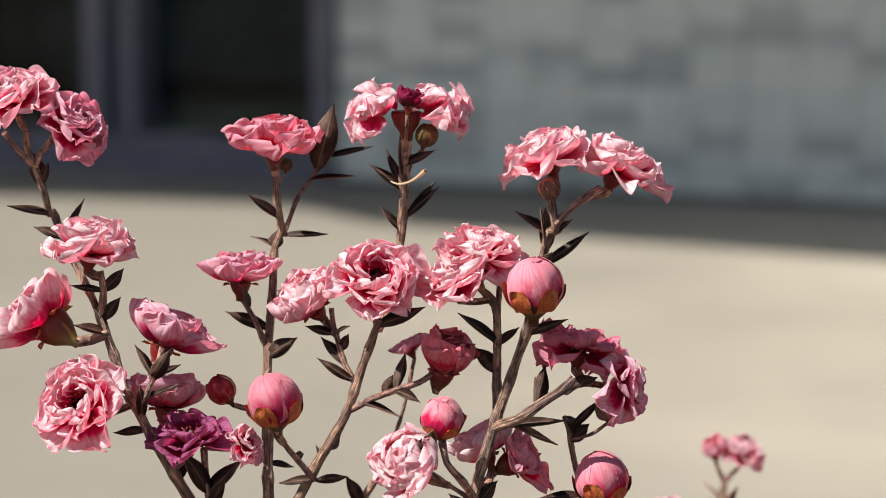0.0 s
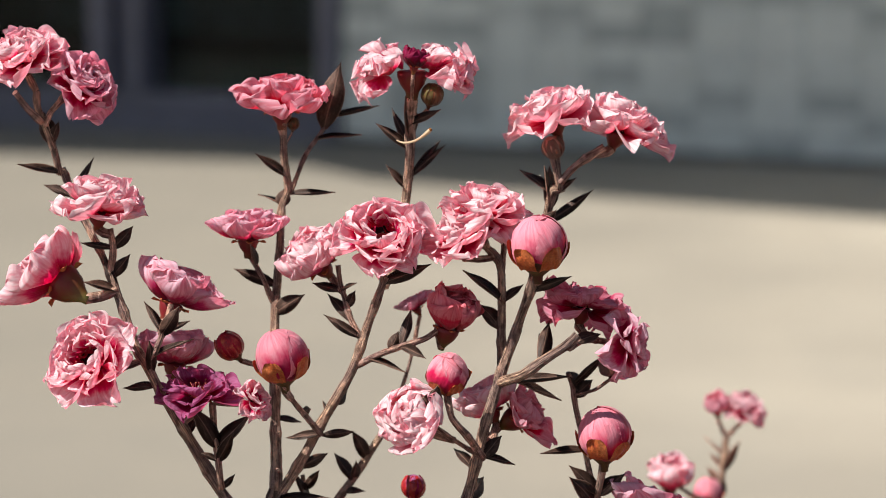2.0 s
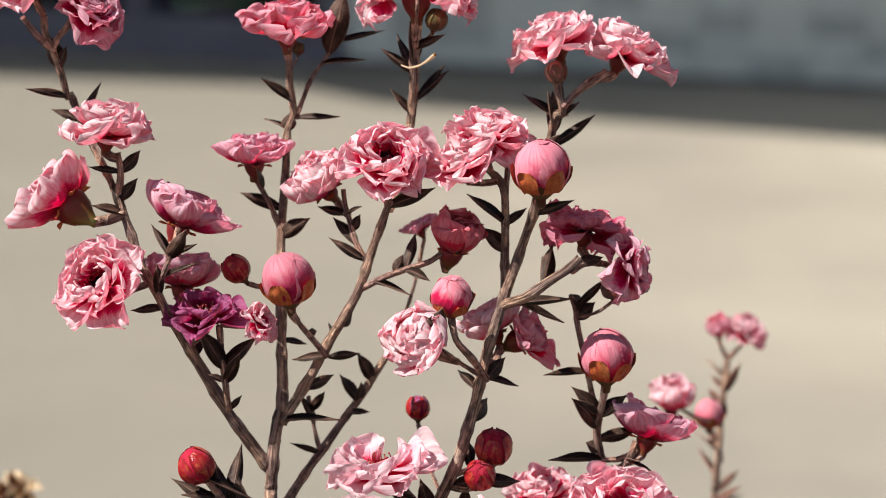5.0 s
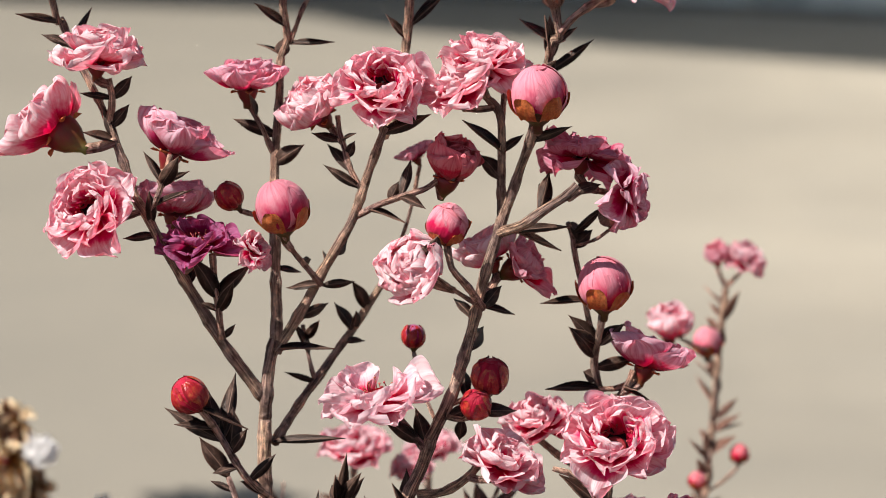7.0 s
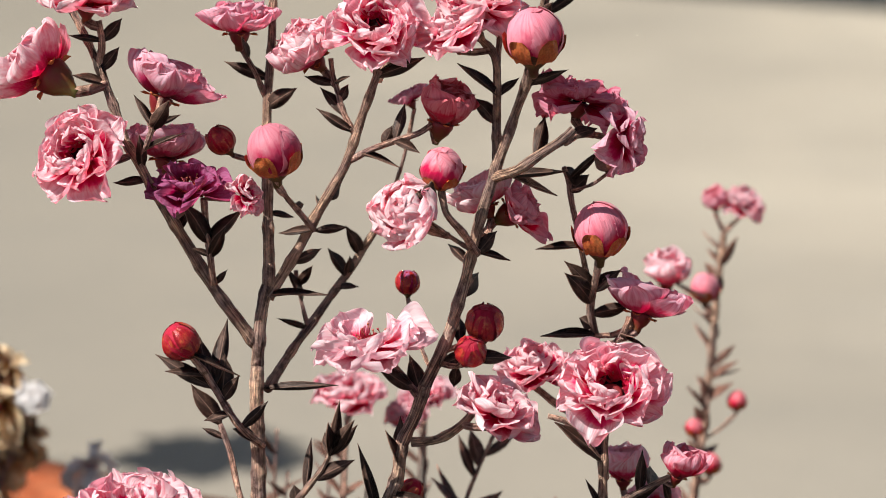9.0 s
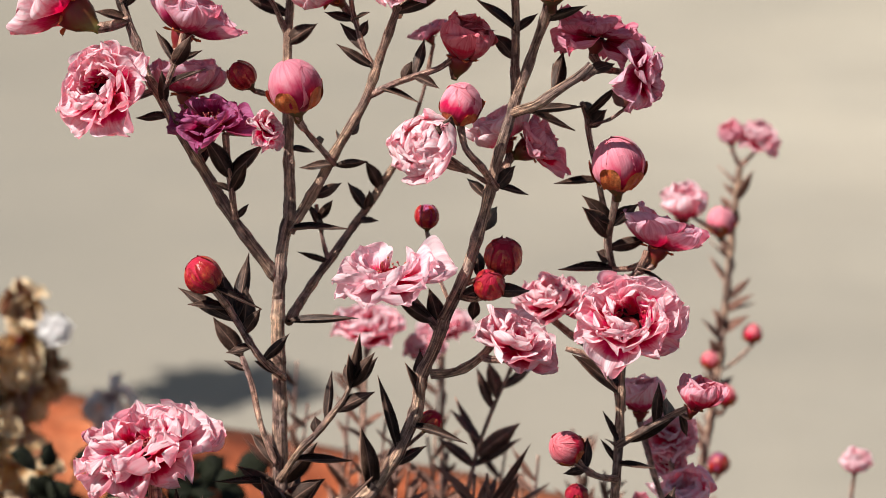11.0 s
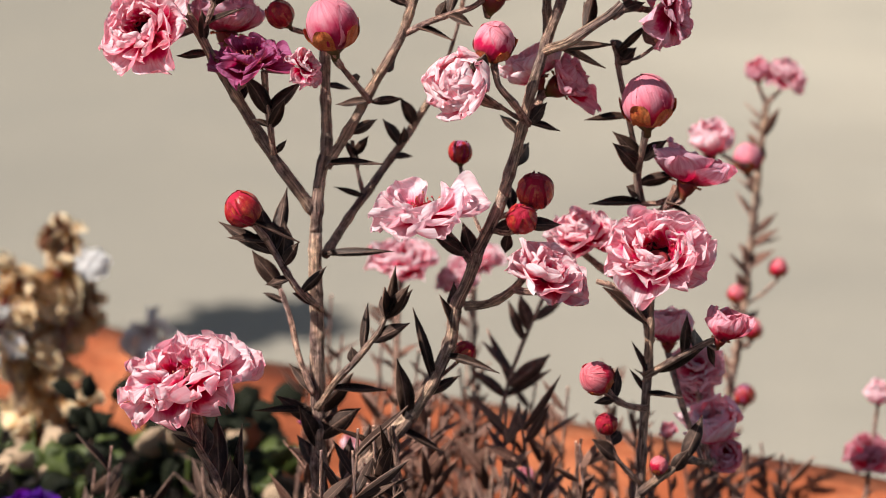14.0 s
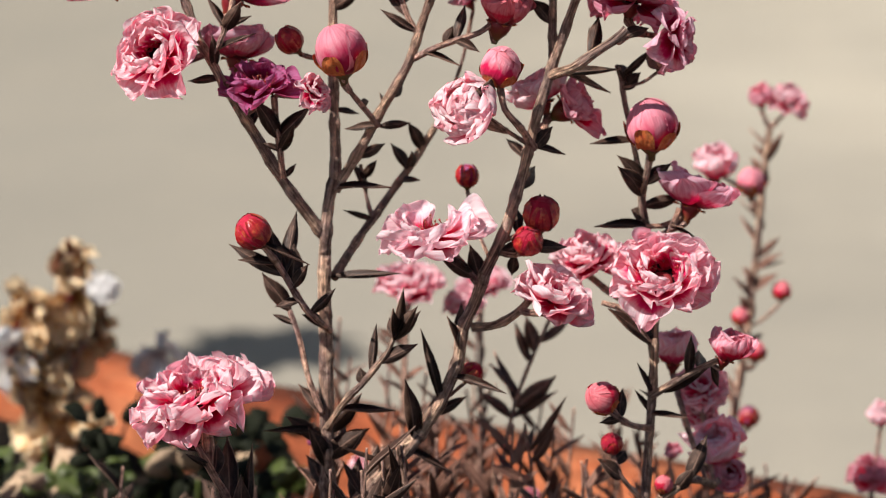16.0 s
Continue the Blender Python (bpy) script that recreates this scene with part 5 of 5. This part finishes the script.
leaf(shrub, (1.3, 328.0, 248.5), (3.3, 329.5, 250.5), 1.65)
leaf(shrub, (-13.5, 321.6, 227.1), (-13.1, 322.4, 236.1), 2.00)
leaf(shrub, (-9.8, 326.2, 232.6), (-11.1, 325.5, 242.7), 1.17)
leaf(shrub, (-18.2, 324.7, 237.3), (-17.8, 326.7, 243.4), 1.01)
leaf(shrub, (-19.9, 321.5, 235.0), (-20.1, 325.4, 237.1), 1.38)
leaf(shrub, (-16.4, 321.8, 238.2), (-12.1, 321.7, 241.9), 1.69)
leaf(shrub, (-14.9, 323.3, 241.9), (-13.3, 320.7, 249.8), 1.23)
leaf(shrub, (-15.6, 322.2, 241.2), (-14.4, 319.3, 247.3), 1.53)
leaf(shrub, (-14.5, 323.2, 241.5), (-12.0, 320.5, 247.4), 1.54)
leaf(shrub, (-14.8, 322.2, 241.4), (-11.1, 326.3, 245.3), 1.23)
leaf(shrub, (-15.3, 325.1, 240.8), (-15.7, 325.9, 244.6), 1.24)
leaf(shrub, (-23.9, 323.9, 229.9), (-15.1, 326.7, 230.9), 1.16)
leaf(shrub, (-24.9, 323.4, 225.4), (-33.7, 320.9, 226.7), 0.85)
leaf(shrub, (-5.9, 322.4, 234.7), (0.5, 320.6, 235.6), 1.00)
leaf(shrub, (-7.8, 327.9, 229.5), (-4.4, 329.7, 231.7), 1.17)
leaf(shrub, (-6.0, 325.1, 240.1), (-5.8, 328.9, 245.9), 1.70)
leaf(shrub, (-6.3, 326.0, 239.6), (-7.1, 325.3, 244.8), 1.24)
leaf(shrub, (-15.8, 322.9, 221.4), (-21.9, 320.1, 227.6), 0.70)
leaf(shrub, (-12.6, 322.2, 223.8), (-6.6, 324.9, 222.0), 1.08)
leaf(shrub, (-24.2, 327.2, 223.4), (-20.0, 326.0, 227.7), 2.35)
leaf(shrub, (-23.7, 333.1, 222.7), (-22.8, 335.6, 227.1), 1.91)
leaf(shrub, (-20.2, 328.6, 218.2), (-15.9, 326.6, 225.0), 2.05)
leaf(shrub, (-42.3, 311.8, 230.0), (-46.6, 313.4, 230.4), 1.05)
leaf(shrub, (-40.1, 316.3, 224.7), (-40.0, 319.4, 228.2), 1.82)
leaf(shrub, (-38.8, 317.8, 220.4), (-39.0, 320.6, 228.7), 2.29)
leaf(shrub, (-38.8, 335.9, 211.9), (-37.9, 336.6, 227.6), 1.61)
leaf(shrub, (-36.1, 322.6, 218.6), (-37.8, 325.1, 224.6), 2.17)
leaf(shrub, (-32.2, 324.4, 216.2), (-30.3, 322.2, 223.0), 2.02)
leaf(shrub, (-34.1, 326.4, 216.4), (-33.0, 325.8, 224.3), 2.19)
leaf(shrub, (-30.7, 320.7, 219.3), (-29.4, 320.5, 223.6), 2.00)
leaf(shrub, (-29.1, 320.4, 217.3), (-31.3, 323.9, 221.1), 0.77)
leaf(shrub, (-41.1, 312.3, 225.3), (-43.2, 310.0, 229.4), 0.75)
leaf(shrub, (-40.3, 314.2, 224.2), (-41.2, 317.5, 226.2), 1.21)
leaf(shrub, (-26.9, 330.4, 216.6), (-28.7, 333.4, 221.7), 1.58)
leaf(shrub, (21.9, 332.1, 230.8), (20.7, 335.9, 231.1), 0.79)
leaf(shrub, (21.9, 323.3, 233.6), (29.0, 322.7, 237.7), 1.39)
leaf(shrub, (22.6, 325.8, 228.9), (26.1, 323.7, 231.1), 0.93)
leaf(shrub, (26.4, 325.6, 236.4), (26.9, 324.2, 242.3), 1.24)
leaf(shrub, (28.3, 326.7, 236.5), (28.7, 329.6, 239.0), 1.56)
leaf(shrub, (29.0, 322.8, 238.1), (31.3, 326.1, 233.8), 0.92)
leaf(shrub, (17.1, 325.9, 229.4), (17.5, 327.9, 233.6), 1.40)
leaf(shrub, (17.1, 322.9, 230.1), (14.1, 322.7, 229.9), 0.93)
leaf(shrub, (17.4, 324.8, 220.5), (14.2, 323.5, 224.2), 2.02)
leaf(shrub, (17.2, 325.0, 222.0), (18.0, 327.9, 224.2), 1.87)
leaf(shrub, (16.3, 324.7, 227.8), (15.4, 327.8, 228.9), 1.09)
leaf(shrub, (21.1, 329.9, 238.5), (15.9, 327.4, 245.5), 2.20)
leaf(shrub, (20.9, 331.9, 229.3), (19.5, 330.0, 232.5), 0.71)
leaf(shrub, (27.9, 324.9, 221.4), (29.7, 328.2, 226.3), 1.87)
leaf(shrub, (25.1, 319.8, 220.2), (27.3, 322.9, 222.9), 1.69)
leaf(shrub, (20.9, 332.2, 231.8), (19.9, 331.2, 236.4), 0.71)
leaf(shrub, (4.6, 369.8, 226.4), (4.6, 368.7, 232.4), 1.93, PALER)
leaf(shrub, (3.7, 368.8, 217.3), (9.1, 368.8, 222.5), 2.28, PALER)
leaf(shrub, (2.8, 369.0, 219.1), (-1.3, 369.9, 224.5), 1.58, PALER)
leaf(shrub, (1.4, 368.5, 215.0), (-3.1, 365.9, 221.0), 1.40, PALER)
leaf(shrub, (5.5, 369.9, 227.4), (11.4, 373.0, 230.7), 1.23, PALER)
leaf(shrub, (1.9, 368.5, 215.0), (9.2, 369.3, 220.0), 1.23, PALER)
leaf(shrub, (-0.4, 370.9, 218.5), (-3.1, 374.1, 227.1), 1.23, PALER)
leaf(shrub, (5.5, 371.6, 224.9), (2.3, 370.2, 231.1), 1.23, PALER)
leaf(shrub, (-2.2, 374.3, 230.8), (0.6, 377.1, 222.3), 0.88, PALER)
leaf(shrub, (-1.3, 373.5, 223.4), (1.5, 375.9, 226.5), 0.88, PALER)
leaf(shrub, (-24.9, 320.5, 226.2), (-19.6, 319.8, 231.9), 2.15)
leaf(shrub, (-24.5, 319.0, 222.5), (-18.2, 323.0, 225.4), 2.30)
leaf(shrub, (-19.6, 316.8, 220.8), (-18.4, 319.1, 226.7), 2.13)
leaf(shrub, (-22.8, 316.6, 218.7), (-22.1, 320.0, 225.1), 2.28)
leaf(shrub, (-24.9, 318.8, 220.9), (-27.0, 316.0, 227.7), 1.99)
leaf(shrub, (-18.0, 317.0, 222.4), (-14.6, 314.1, 228.4), 1.67)
leaf(shrub, (-25.3, 321.8, 229.1), (-28.7, 324.2, 233.4), 1.69)
leaf(shrub, (-24.9, 320.2, 223.8), (-30.8, 319.1, 228.3), 1.84)

tagged(branch(shrub, 0.10, 0.28, (-7.1, 341.1, 310.4), (-6.0, 339.1, 310.2), (-4.5, 338.1, 310.6), (-3.2, 337.2, 311.5), (-2.4, 336.3, 312.3), name="dry_petal", mat=PETAL["straw"]), "curled yellow dried petal")

# ---- the shrub behind it ----
shrub_behind = new("tea_tree")
shrub_behind.matrix_basis = pose(0.07, 0.40, 0.165)
tagged(shrub_behind, "slender tea tree with small rose-pink flowers in the trough", "shrub", "tea trees in the trough")
random.seed(12)
branch(shrub_behind, 0.92, 0.65, (31.0, 390.6, 164.0), (37.4, 394.6, 178.9), (39.4, 406.0, 190.5), (44.3, 420.2, 209.2), (46.6, 426.9, 224.4), (47.9, 428.7, 239.8), (49.0, 429.9, 250.6))
branch(shrub_behind, 0.44, 0.35, (49.0, 429.9, 250.3), (47.2, 430.3, 253.6))
branch(shrub_behind, 0.44, 0.35, (49.0, 429.9, 250.3), (52.3, 430.3, 253.6))
branch(shrub_behind, 0.43, 0.34, (47.9, 428.6, 238.8), (42.1, 412.0, 243.7), (37.7, 402.4, 247.9))
branch(shrub_behind, 0.48, 0.40, (-18.5, 380.9, 164.0), (-17.7, 384.9, 182.6), (-16.1, 388.4, 212.8), (-15.4, 390.2, 229.2))
branch(shrub_behind, 0.50, 0.41, (-2.0, 390.6, 164.0), (-2.2, 394.6, 178.8), (-3.2, 397.4, 203.8), (-3.0, 400.1, 227.5))
branch(shrub_behind, 0.58, 0.42, (44.0, 390.6, 164.0), (60.8, 394.6, 179.0), (64.8, 400.4, 186.3), (65.6, 401.3, 193.3))
flower(shrub_behind, (-15.1, 390.6, 232.4), 6.5, (0.00, -0.24, 0.97), "flat", "pink")
flower(shrub_behind, (-6.1, 394.1, 228.1), 3.79, (0.00, -0.43, 0.90), "pom", "pink")
flower(shrub_behind, (-2.5, 400.4, 229.9), 4.80, (0.00, -0.24, 0.97), "flat", "pink")
flower(shrub_behind, (52.5, 430.5, 256.0), 4.19, (0.32, -0.33, 0.89), "pom", "pink")
flower(shrub_behind, (47.1, 430.5, 256.0), 2.66, (-0.22, -0.33, 0.92), "cup", "rose")
flower(shrub_behind, (36.4, 398.7, 250.7), 4.28, (0.00, -0.21, 0.98), "cup", "pink")
flower(shrub_behind, (65.6, 401.4, 194.8), 4.62, (0.00, -0.43, 0.90), "pom", "rose")
flower(shrub_behind, (67.0, 402.6, 204.9), 2.92, (0.00, -0.43, 0.90), "cup", "pink")
flower(shrub_behind, (27.9, 367.9, 210.0), 1.70, (0.00, -0.43, 0.90), "cup", "rose")
flower(shrub_behind, (-23.3, 377.3, 204.1), 1.83, (0.00, -0.43, 0.90), "cup", "pink")
flower(shrub_behind, (5.1, 367.1, 202.5), 1.79, (0.00, -0.43, 0.90), "cup", "rose")
flower(shrub_behind, (-29.3, 358.4, 214.8), 1.13, (0.00, -0.43, 0.90), "cup", "dark")
bud(shrub_behind, (45.1, 421.9, 242.2), 2.72, (0.00, -0.08, 1.00), "rose")
bud(shrub_behind, (51.6, 426.5, 220.8), 1.84, (0.00, -0.08, 1.00), "redpink")
bud(shrub_behind, (43.5, 419.2, 218.0), 1.71, (0.00, -0.08, 1.00), "redpink")
bud(shrub_behind, (46.3, 418.4, 211.7), 2.01, (0.00, -0.08, 1.00), "redpink")
bud(shrub_behind, (44.7, 412.2, 201.3), 1.99, (0.00, -0.08, 1.00), "dark")


def clothe(plant, name, pts, n, long, wide, seed, mat=None):
    """Leaves along a stem, joined, too many and small to pick apart."""
    rng = random.Random(seed)
    path = smooth_path([Vector(p) * MM for p in pts], 0.002)
    bm = bmesh.new()
    n = max(6, int(n * 0.75))
    for k in range(n):
        i = min(int((k + rng.random()) / n * (len(path) - 2)), len(path) - 2)
        d = (path[i + 1] - path[i]).normalized()
        a = rng.uniform(0, 6.28)
        out = (Matrix.Rotation(a, 3, d) @ d.orthogonal().normalized())
        tip = path[i] + (out * rng.uniform(0.6, 1.0) + d * rng.uniform(0.5, 1.1)).normalized() * long * MM * rng.uniform(0.6, 1.15)
        me = rng.choice(LEAVES)
        m = leaf_pose(path[i], tip, wide * MM * rng.uniform(0.7, 1.2), rng.uniform(-1.2, 1.2))
        start = len(bm.verts)
        bm.from_mesh(me)
        bm.verts.ensure_lookup_table()
        bmesh.ops.transform(bm, matrix=m, verts=bm.verts[start:])
    ob = part(name, mesh_of(bm, name, mat or BROWN_LEAF), plant)
    return tagged(ob, kind="stuff")


clothe(shrub_behind, "leaves", [(31.0, 390.6, 164.0), (37.4, 394.6, 178.9), (39.4, 406.0, 190.5), (44.3, 420.2, 209.2), (46.6, 426.9, 224.4), (47.9, 428.7, 239.8), (49.0, 429.9, 250.6)], 84, 6.6, 1.8, 1)
clothe(shrub_behind, "leaves", [(-18.5, 380.9, 164.0), (-17.7, 384.9, 182.6), (-16.1, 388.4, 212.8), (-15.4, 390.2, 229.2)], 30, 5.0, 1.3, 2)
clothe(shrub_behind, "leaves", [(-2.0, 390.6, 164.0), (-2.2, 394.6, 178.8), (-3.2, 397.4, 203.8), (-3.0, 400.1, 227.5)], 30, 5.0, 1.3, 3)
clothe(shrub_behind, "leaves", [(44.0, 390.6, 164.0), (60.8, 394.6, 179.0), (64.8, 400.4, 186.3), (65.6, 401.3, 193.3)], 20, 5.0, 1.3, 4)


def shoots(plant, count, xs, ys, drop, long, wide, seed, mat=BROWN_LEAF):
    """Young leafy shoots rising from the soil; drop: how far below eye level their tips end, per distance."""
    rng = random.Random(seed)
    for k in range(count):
        x, y = rng.uniform(*xs), rng.uniform(*ys)
        top = 342 - (y + 16) * rng.uniform(*drop)
        lean = rng.uniform(-0.16, 0.16) * (top - 166)
        pts = [(x - lean, y - 4, 164), (x - lean * 0.5, y - 2, 0.5 * (164 + top)), (x, y, top)]
        branch(plant, 0.42, 0.24, *pts)
        pts = [pts[1]] + pts[2:]
        clothe(plant, "leaves", pts, rng.randint(8, 13), long, wide, seed * 100 + k, mat)


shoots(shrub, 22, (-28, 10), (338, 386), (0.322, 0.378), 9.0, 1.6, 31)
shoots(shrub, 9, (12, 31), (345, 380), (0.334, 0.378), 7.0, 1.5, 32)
shoots(shrub, 12, (-62, -38), (342, 376), (0.350, 0.382), 8.5, 1.6, 33, LEAF)
shoots(shrub, 10, (-25, -11), (313, 323), (0.338, 0.372), 9.0, 1.6, 34, LEAF)
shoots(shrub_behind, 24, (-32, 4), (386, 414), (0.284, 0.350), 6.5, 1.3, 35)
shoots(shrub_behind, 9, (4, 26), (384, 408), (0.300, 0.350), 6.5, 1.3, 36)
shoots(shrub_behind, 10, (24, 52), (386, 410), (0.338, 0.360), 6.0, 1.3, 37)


# ---- the dried plant and the pansies in the trough ----
dried = new("dried_plant")
dried.matrix_basis = pose(-0.09, 0.46, 0.165)
tagged(dried, "withered straw-coloured plant with papery dry flower heads", "dried plant")
random.seed(13)
branch(dried, 0.62, 0.48, (-92.0, 456.5, 160.0), (-92.6, 458.5, 184.0), (-93.6, 461.0, 206.0))
branch(dried, 0.60, 0.46, (-87.0, 461.0, 160.0), (-86.0, 463.0, 188.0), (-85.8, 465.0, 216.0))
branch(dried, 0.50, 0.38, (-85.5, 463.2, 192.0), (-82.6, 465.4, 202.0), (-79.8, 467.8, 208.5))
branch(dried, 0.50, 0.38, (-83.0, 464.0, 160.0), (-76.0, 468.5, 180.0), (-69.5, 471.8, 193.0))
branch(dried, 0.45, 0.36, (-92.4, 458.0, 178.0), (-94.2, 456.0, 190.0), (-94.6, 454.5, 199.0))
for at, size, axis, style, tint in (
        ((-94.2, 461.5, 210.5), 5.2, (-0.30, -0.41, 0.86), "husk", "straw"), ((-96.2, 458.5, 206.0), 4.6, (-0.5, -0.5, 0.7), "dry", "straw"),
        ((-91.2, 462.5, 206.5), 4.4, (0.4, -0.4, 0.8), "husk", "straw"), ((-97.2, 454.0, 202.5), 4.4, (-0.33, -0.59, 0.74), "husk", "white"),
        ((-88.6, 460.0, 193.5), 5.6, (0.2, -0.75, 0.5), "husk", "straw"), ((-92.8, 461.5, 190.5), 5.4, (-0.3, -0.8, 0.4), "husk", "straw"),
        ((-84.8, 464.0, 211.5), 3.8, (0.15, -0.3, 0.93), "husk", "straw"), ((-85.2, 465.2, 219.0), 2.9, (0.1, -0.2, 0.97), "husk", "brown"),
        ((-84.4, 464.2, 201.5), 4.4, (0.3, -0.6, 0.7), "husk", "straw"), ((-81.6, 466.0, 206.6), 2.9, (0.3, -0.5, 0.8), "husk", "brown"),
        ((-78.6, 463.5, 211.0), 3.3, (0.1, -0.5, 0.85), "rose", "white"), ((-68.6, 472.0, 197.0), 3.6, (0.21, -0.2, 0.96), "husk", "white"),
        ((-85.0, 456.0, 187.5), 4.4, (0.0, -0.8, 0.5), "husk", "straw"), ((-81.6, 465.6, 217.8), 3.0, (0.7, -0.3, 0.6), "husk", "straw"),
        ((-79.4, 466.8, 202.0), 3.8, (0.3, -0.7, 0.6), "husk", "straw"), ((-94.0, 456.0, 197.5), 4.6, (-0.2, -0.7, 0.7), "husk", "straw"), ((-90.9, 456.0, 180.0), 4.8, (-0.1, -0.9, 0.3), "husk", "straw")):
    flower(dried, at, size * 1.25, axis, style, tint)
pansy = new("pansy")
pansy.matrix_basis = pose(-0.07, 0.40, 0.165)
tagged(pansy, "low pansy with green leaves and a violet flower", "pansy")
# near-black copy of the green leaf: deep shadow among foliage put into the colour
SHADED_GREEN = speckled("shaded_green_leaf", (0.003, 0.004, 0.0015), (0.007, 0.009, 0.003), (0.020, 0.024, 0.008), 90, 0.6, 0.15)
OVAL = [leaf_mesh(s + 21, GREEN) for s in range(4)]
SHADED_OVAL = [leaf_mesh(s + 31, SHADED_GREEN) for s in range(4)]
DRY_LEAF = speckled("dry_leaf", (0.22, 0.12, 0.07), (0.48, 0.33, 0.21), (0.68, 0.53, 0.37), 90, 0.6)
DRY_OVAL = [leaf_mesh(s + 41, DRY_LEAF) for s in range(4)]
random.seed(14)


def green_leaf(plant, a, b, wide, blades):
    return part("leaf", random.choice(blades), plant, leaf_pose(Vector(a) * MM, Vector(b) * MM, wide * MM, random.uniform(-0.8, 0.8)))


leaf_rng = random.Random(15)
for k in range(300):
    x, y = leaf_rng.uniform(-106, -38), leaf_rng.uniform(404, 448)
    if y > 466 + x * 0.6:
        y -= 22
    z = 342 - (y + 16) * leaf_rng.uniform(0.330 if x > -76 else 0.352, 0.388)
    if z > 168:
        size, turn = leaf_rng.uniform(5.0, 9.0), leaf_rng.uniform(0, 6.28)
        tip = (x + size * math.cos(turn) * 0.8, y + size * math.sin(turn) * 0.5, z + size * leaf_rng.uniform(-0.1, 0.6))
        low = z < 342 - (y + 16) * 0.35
        green_leaf(pansy, (x, y, z), tip, size * leaf_rng.uniform(0.5, 0.75), DRY_OVAL if low and k % 7 == 0 or x < -80 and k % 5 == 1 else OVAL if low and k % 3 == 0 or x < -72 and k % 2 == 0 else SHADED_OVAL)
for k in range(9):
    x, y, z = leaf_rng.uniform(-98, -44), leaf_rng.uniform(398, 428), leaf_rng.uniform(184, 192)
    stalk = [(x * 0.9 - 7, y * 0.9 + 41, 166), (x * 0.96 - 3, y * 0.96 + 17, 178), (x, y, z)]
    branch(pansy, 0.5, 0.35, *stalk, name="stalk", mat=GREEN)
flower(pansy, (-77.9, 385.5, 187.3), 7.00, (0.00, -0.62, 0.78), "flat", "violet")
flower(pansy, (-72.4, 412.2, 200.8), 2.98, (0.00, -0.43, 0.90), "ragged", "straw")

# ---- the tiles of the wall ----
TW, TH, GAP = 0.084, 0.0305, 0.0012
tile_me = box_mesh("tile", TILE, 0, TW - GAP, 0, 0.012, 0, TH - GAP, bevel=0.0012)
rest = []
for j in range(int((2.4 - 0.011) / TH)):
    for i in range(int((1.7 - JAMB) / TW)):
        x, z = JAMB + 0.002 + i * TW, 0.011 + j * TH
        y = 0.0012 * noise.noise(Vector((i * 1.7, j * 2.3, 0)))
        if i < 14 and j < 20:
            part("tile", tile_me, wall, WALL_AT @ pose(x, y, z))
        else:
            rest.append((x, y, z))
verts, faces = [], []
for x, y, z in rest:
    k = len(verts)
    verts += [(x + a * (TW - GAP), y + b * 0.012, z + c * (TH - GAP)) for a in (0, 1) for b in (0, 1) for c in (0, 1)]
    faces += [[k + q for q in f] for f in ((0, 1, 3, 2), (4, 6, 7, 5), (0, 4, 5, 1), (2, 3, 7, 6), (0, 2, 6, 4), (1, 5, 7, 3))]
me = bpy.data.meshes.new("tiles")
me.from_pydata(verts, [], faces)
me.materials.append(TILE_REST)
tagged(part("tiles", me, wall, WALL_AT), kind="stuff")
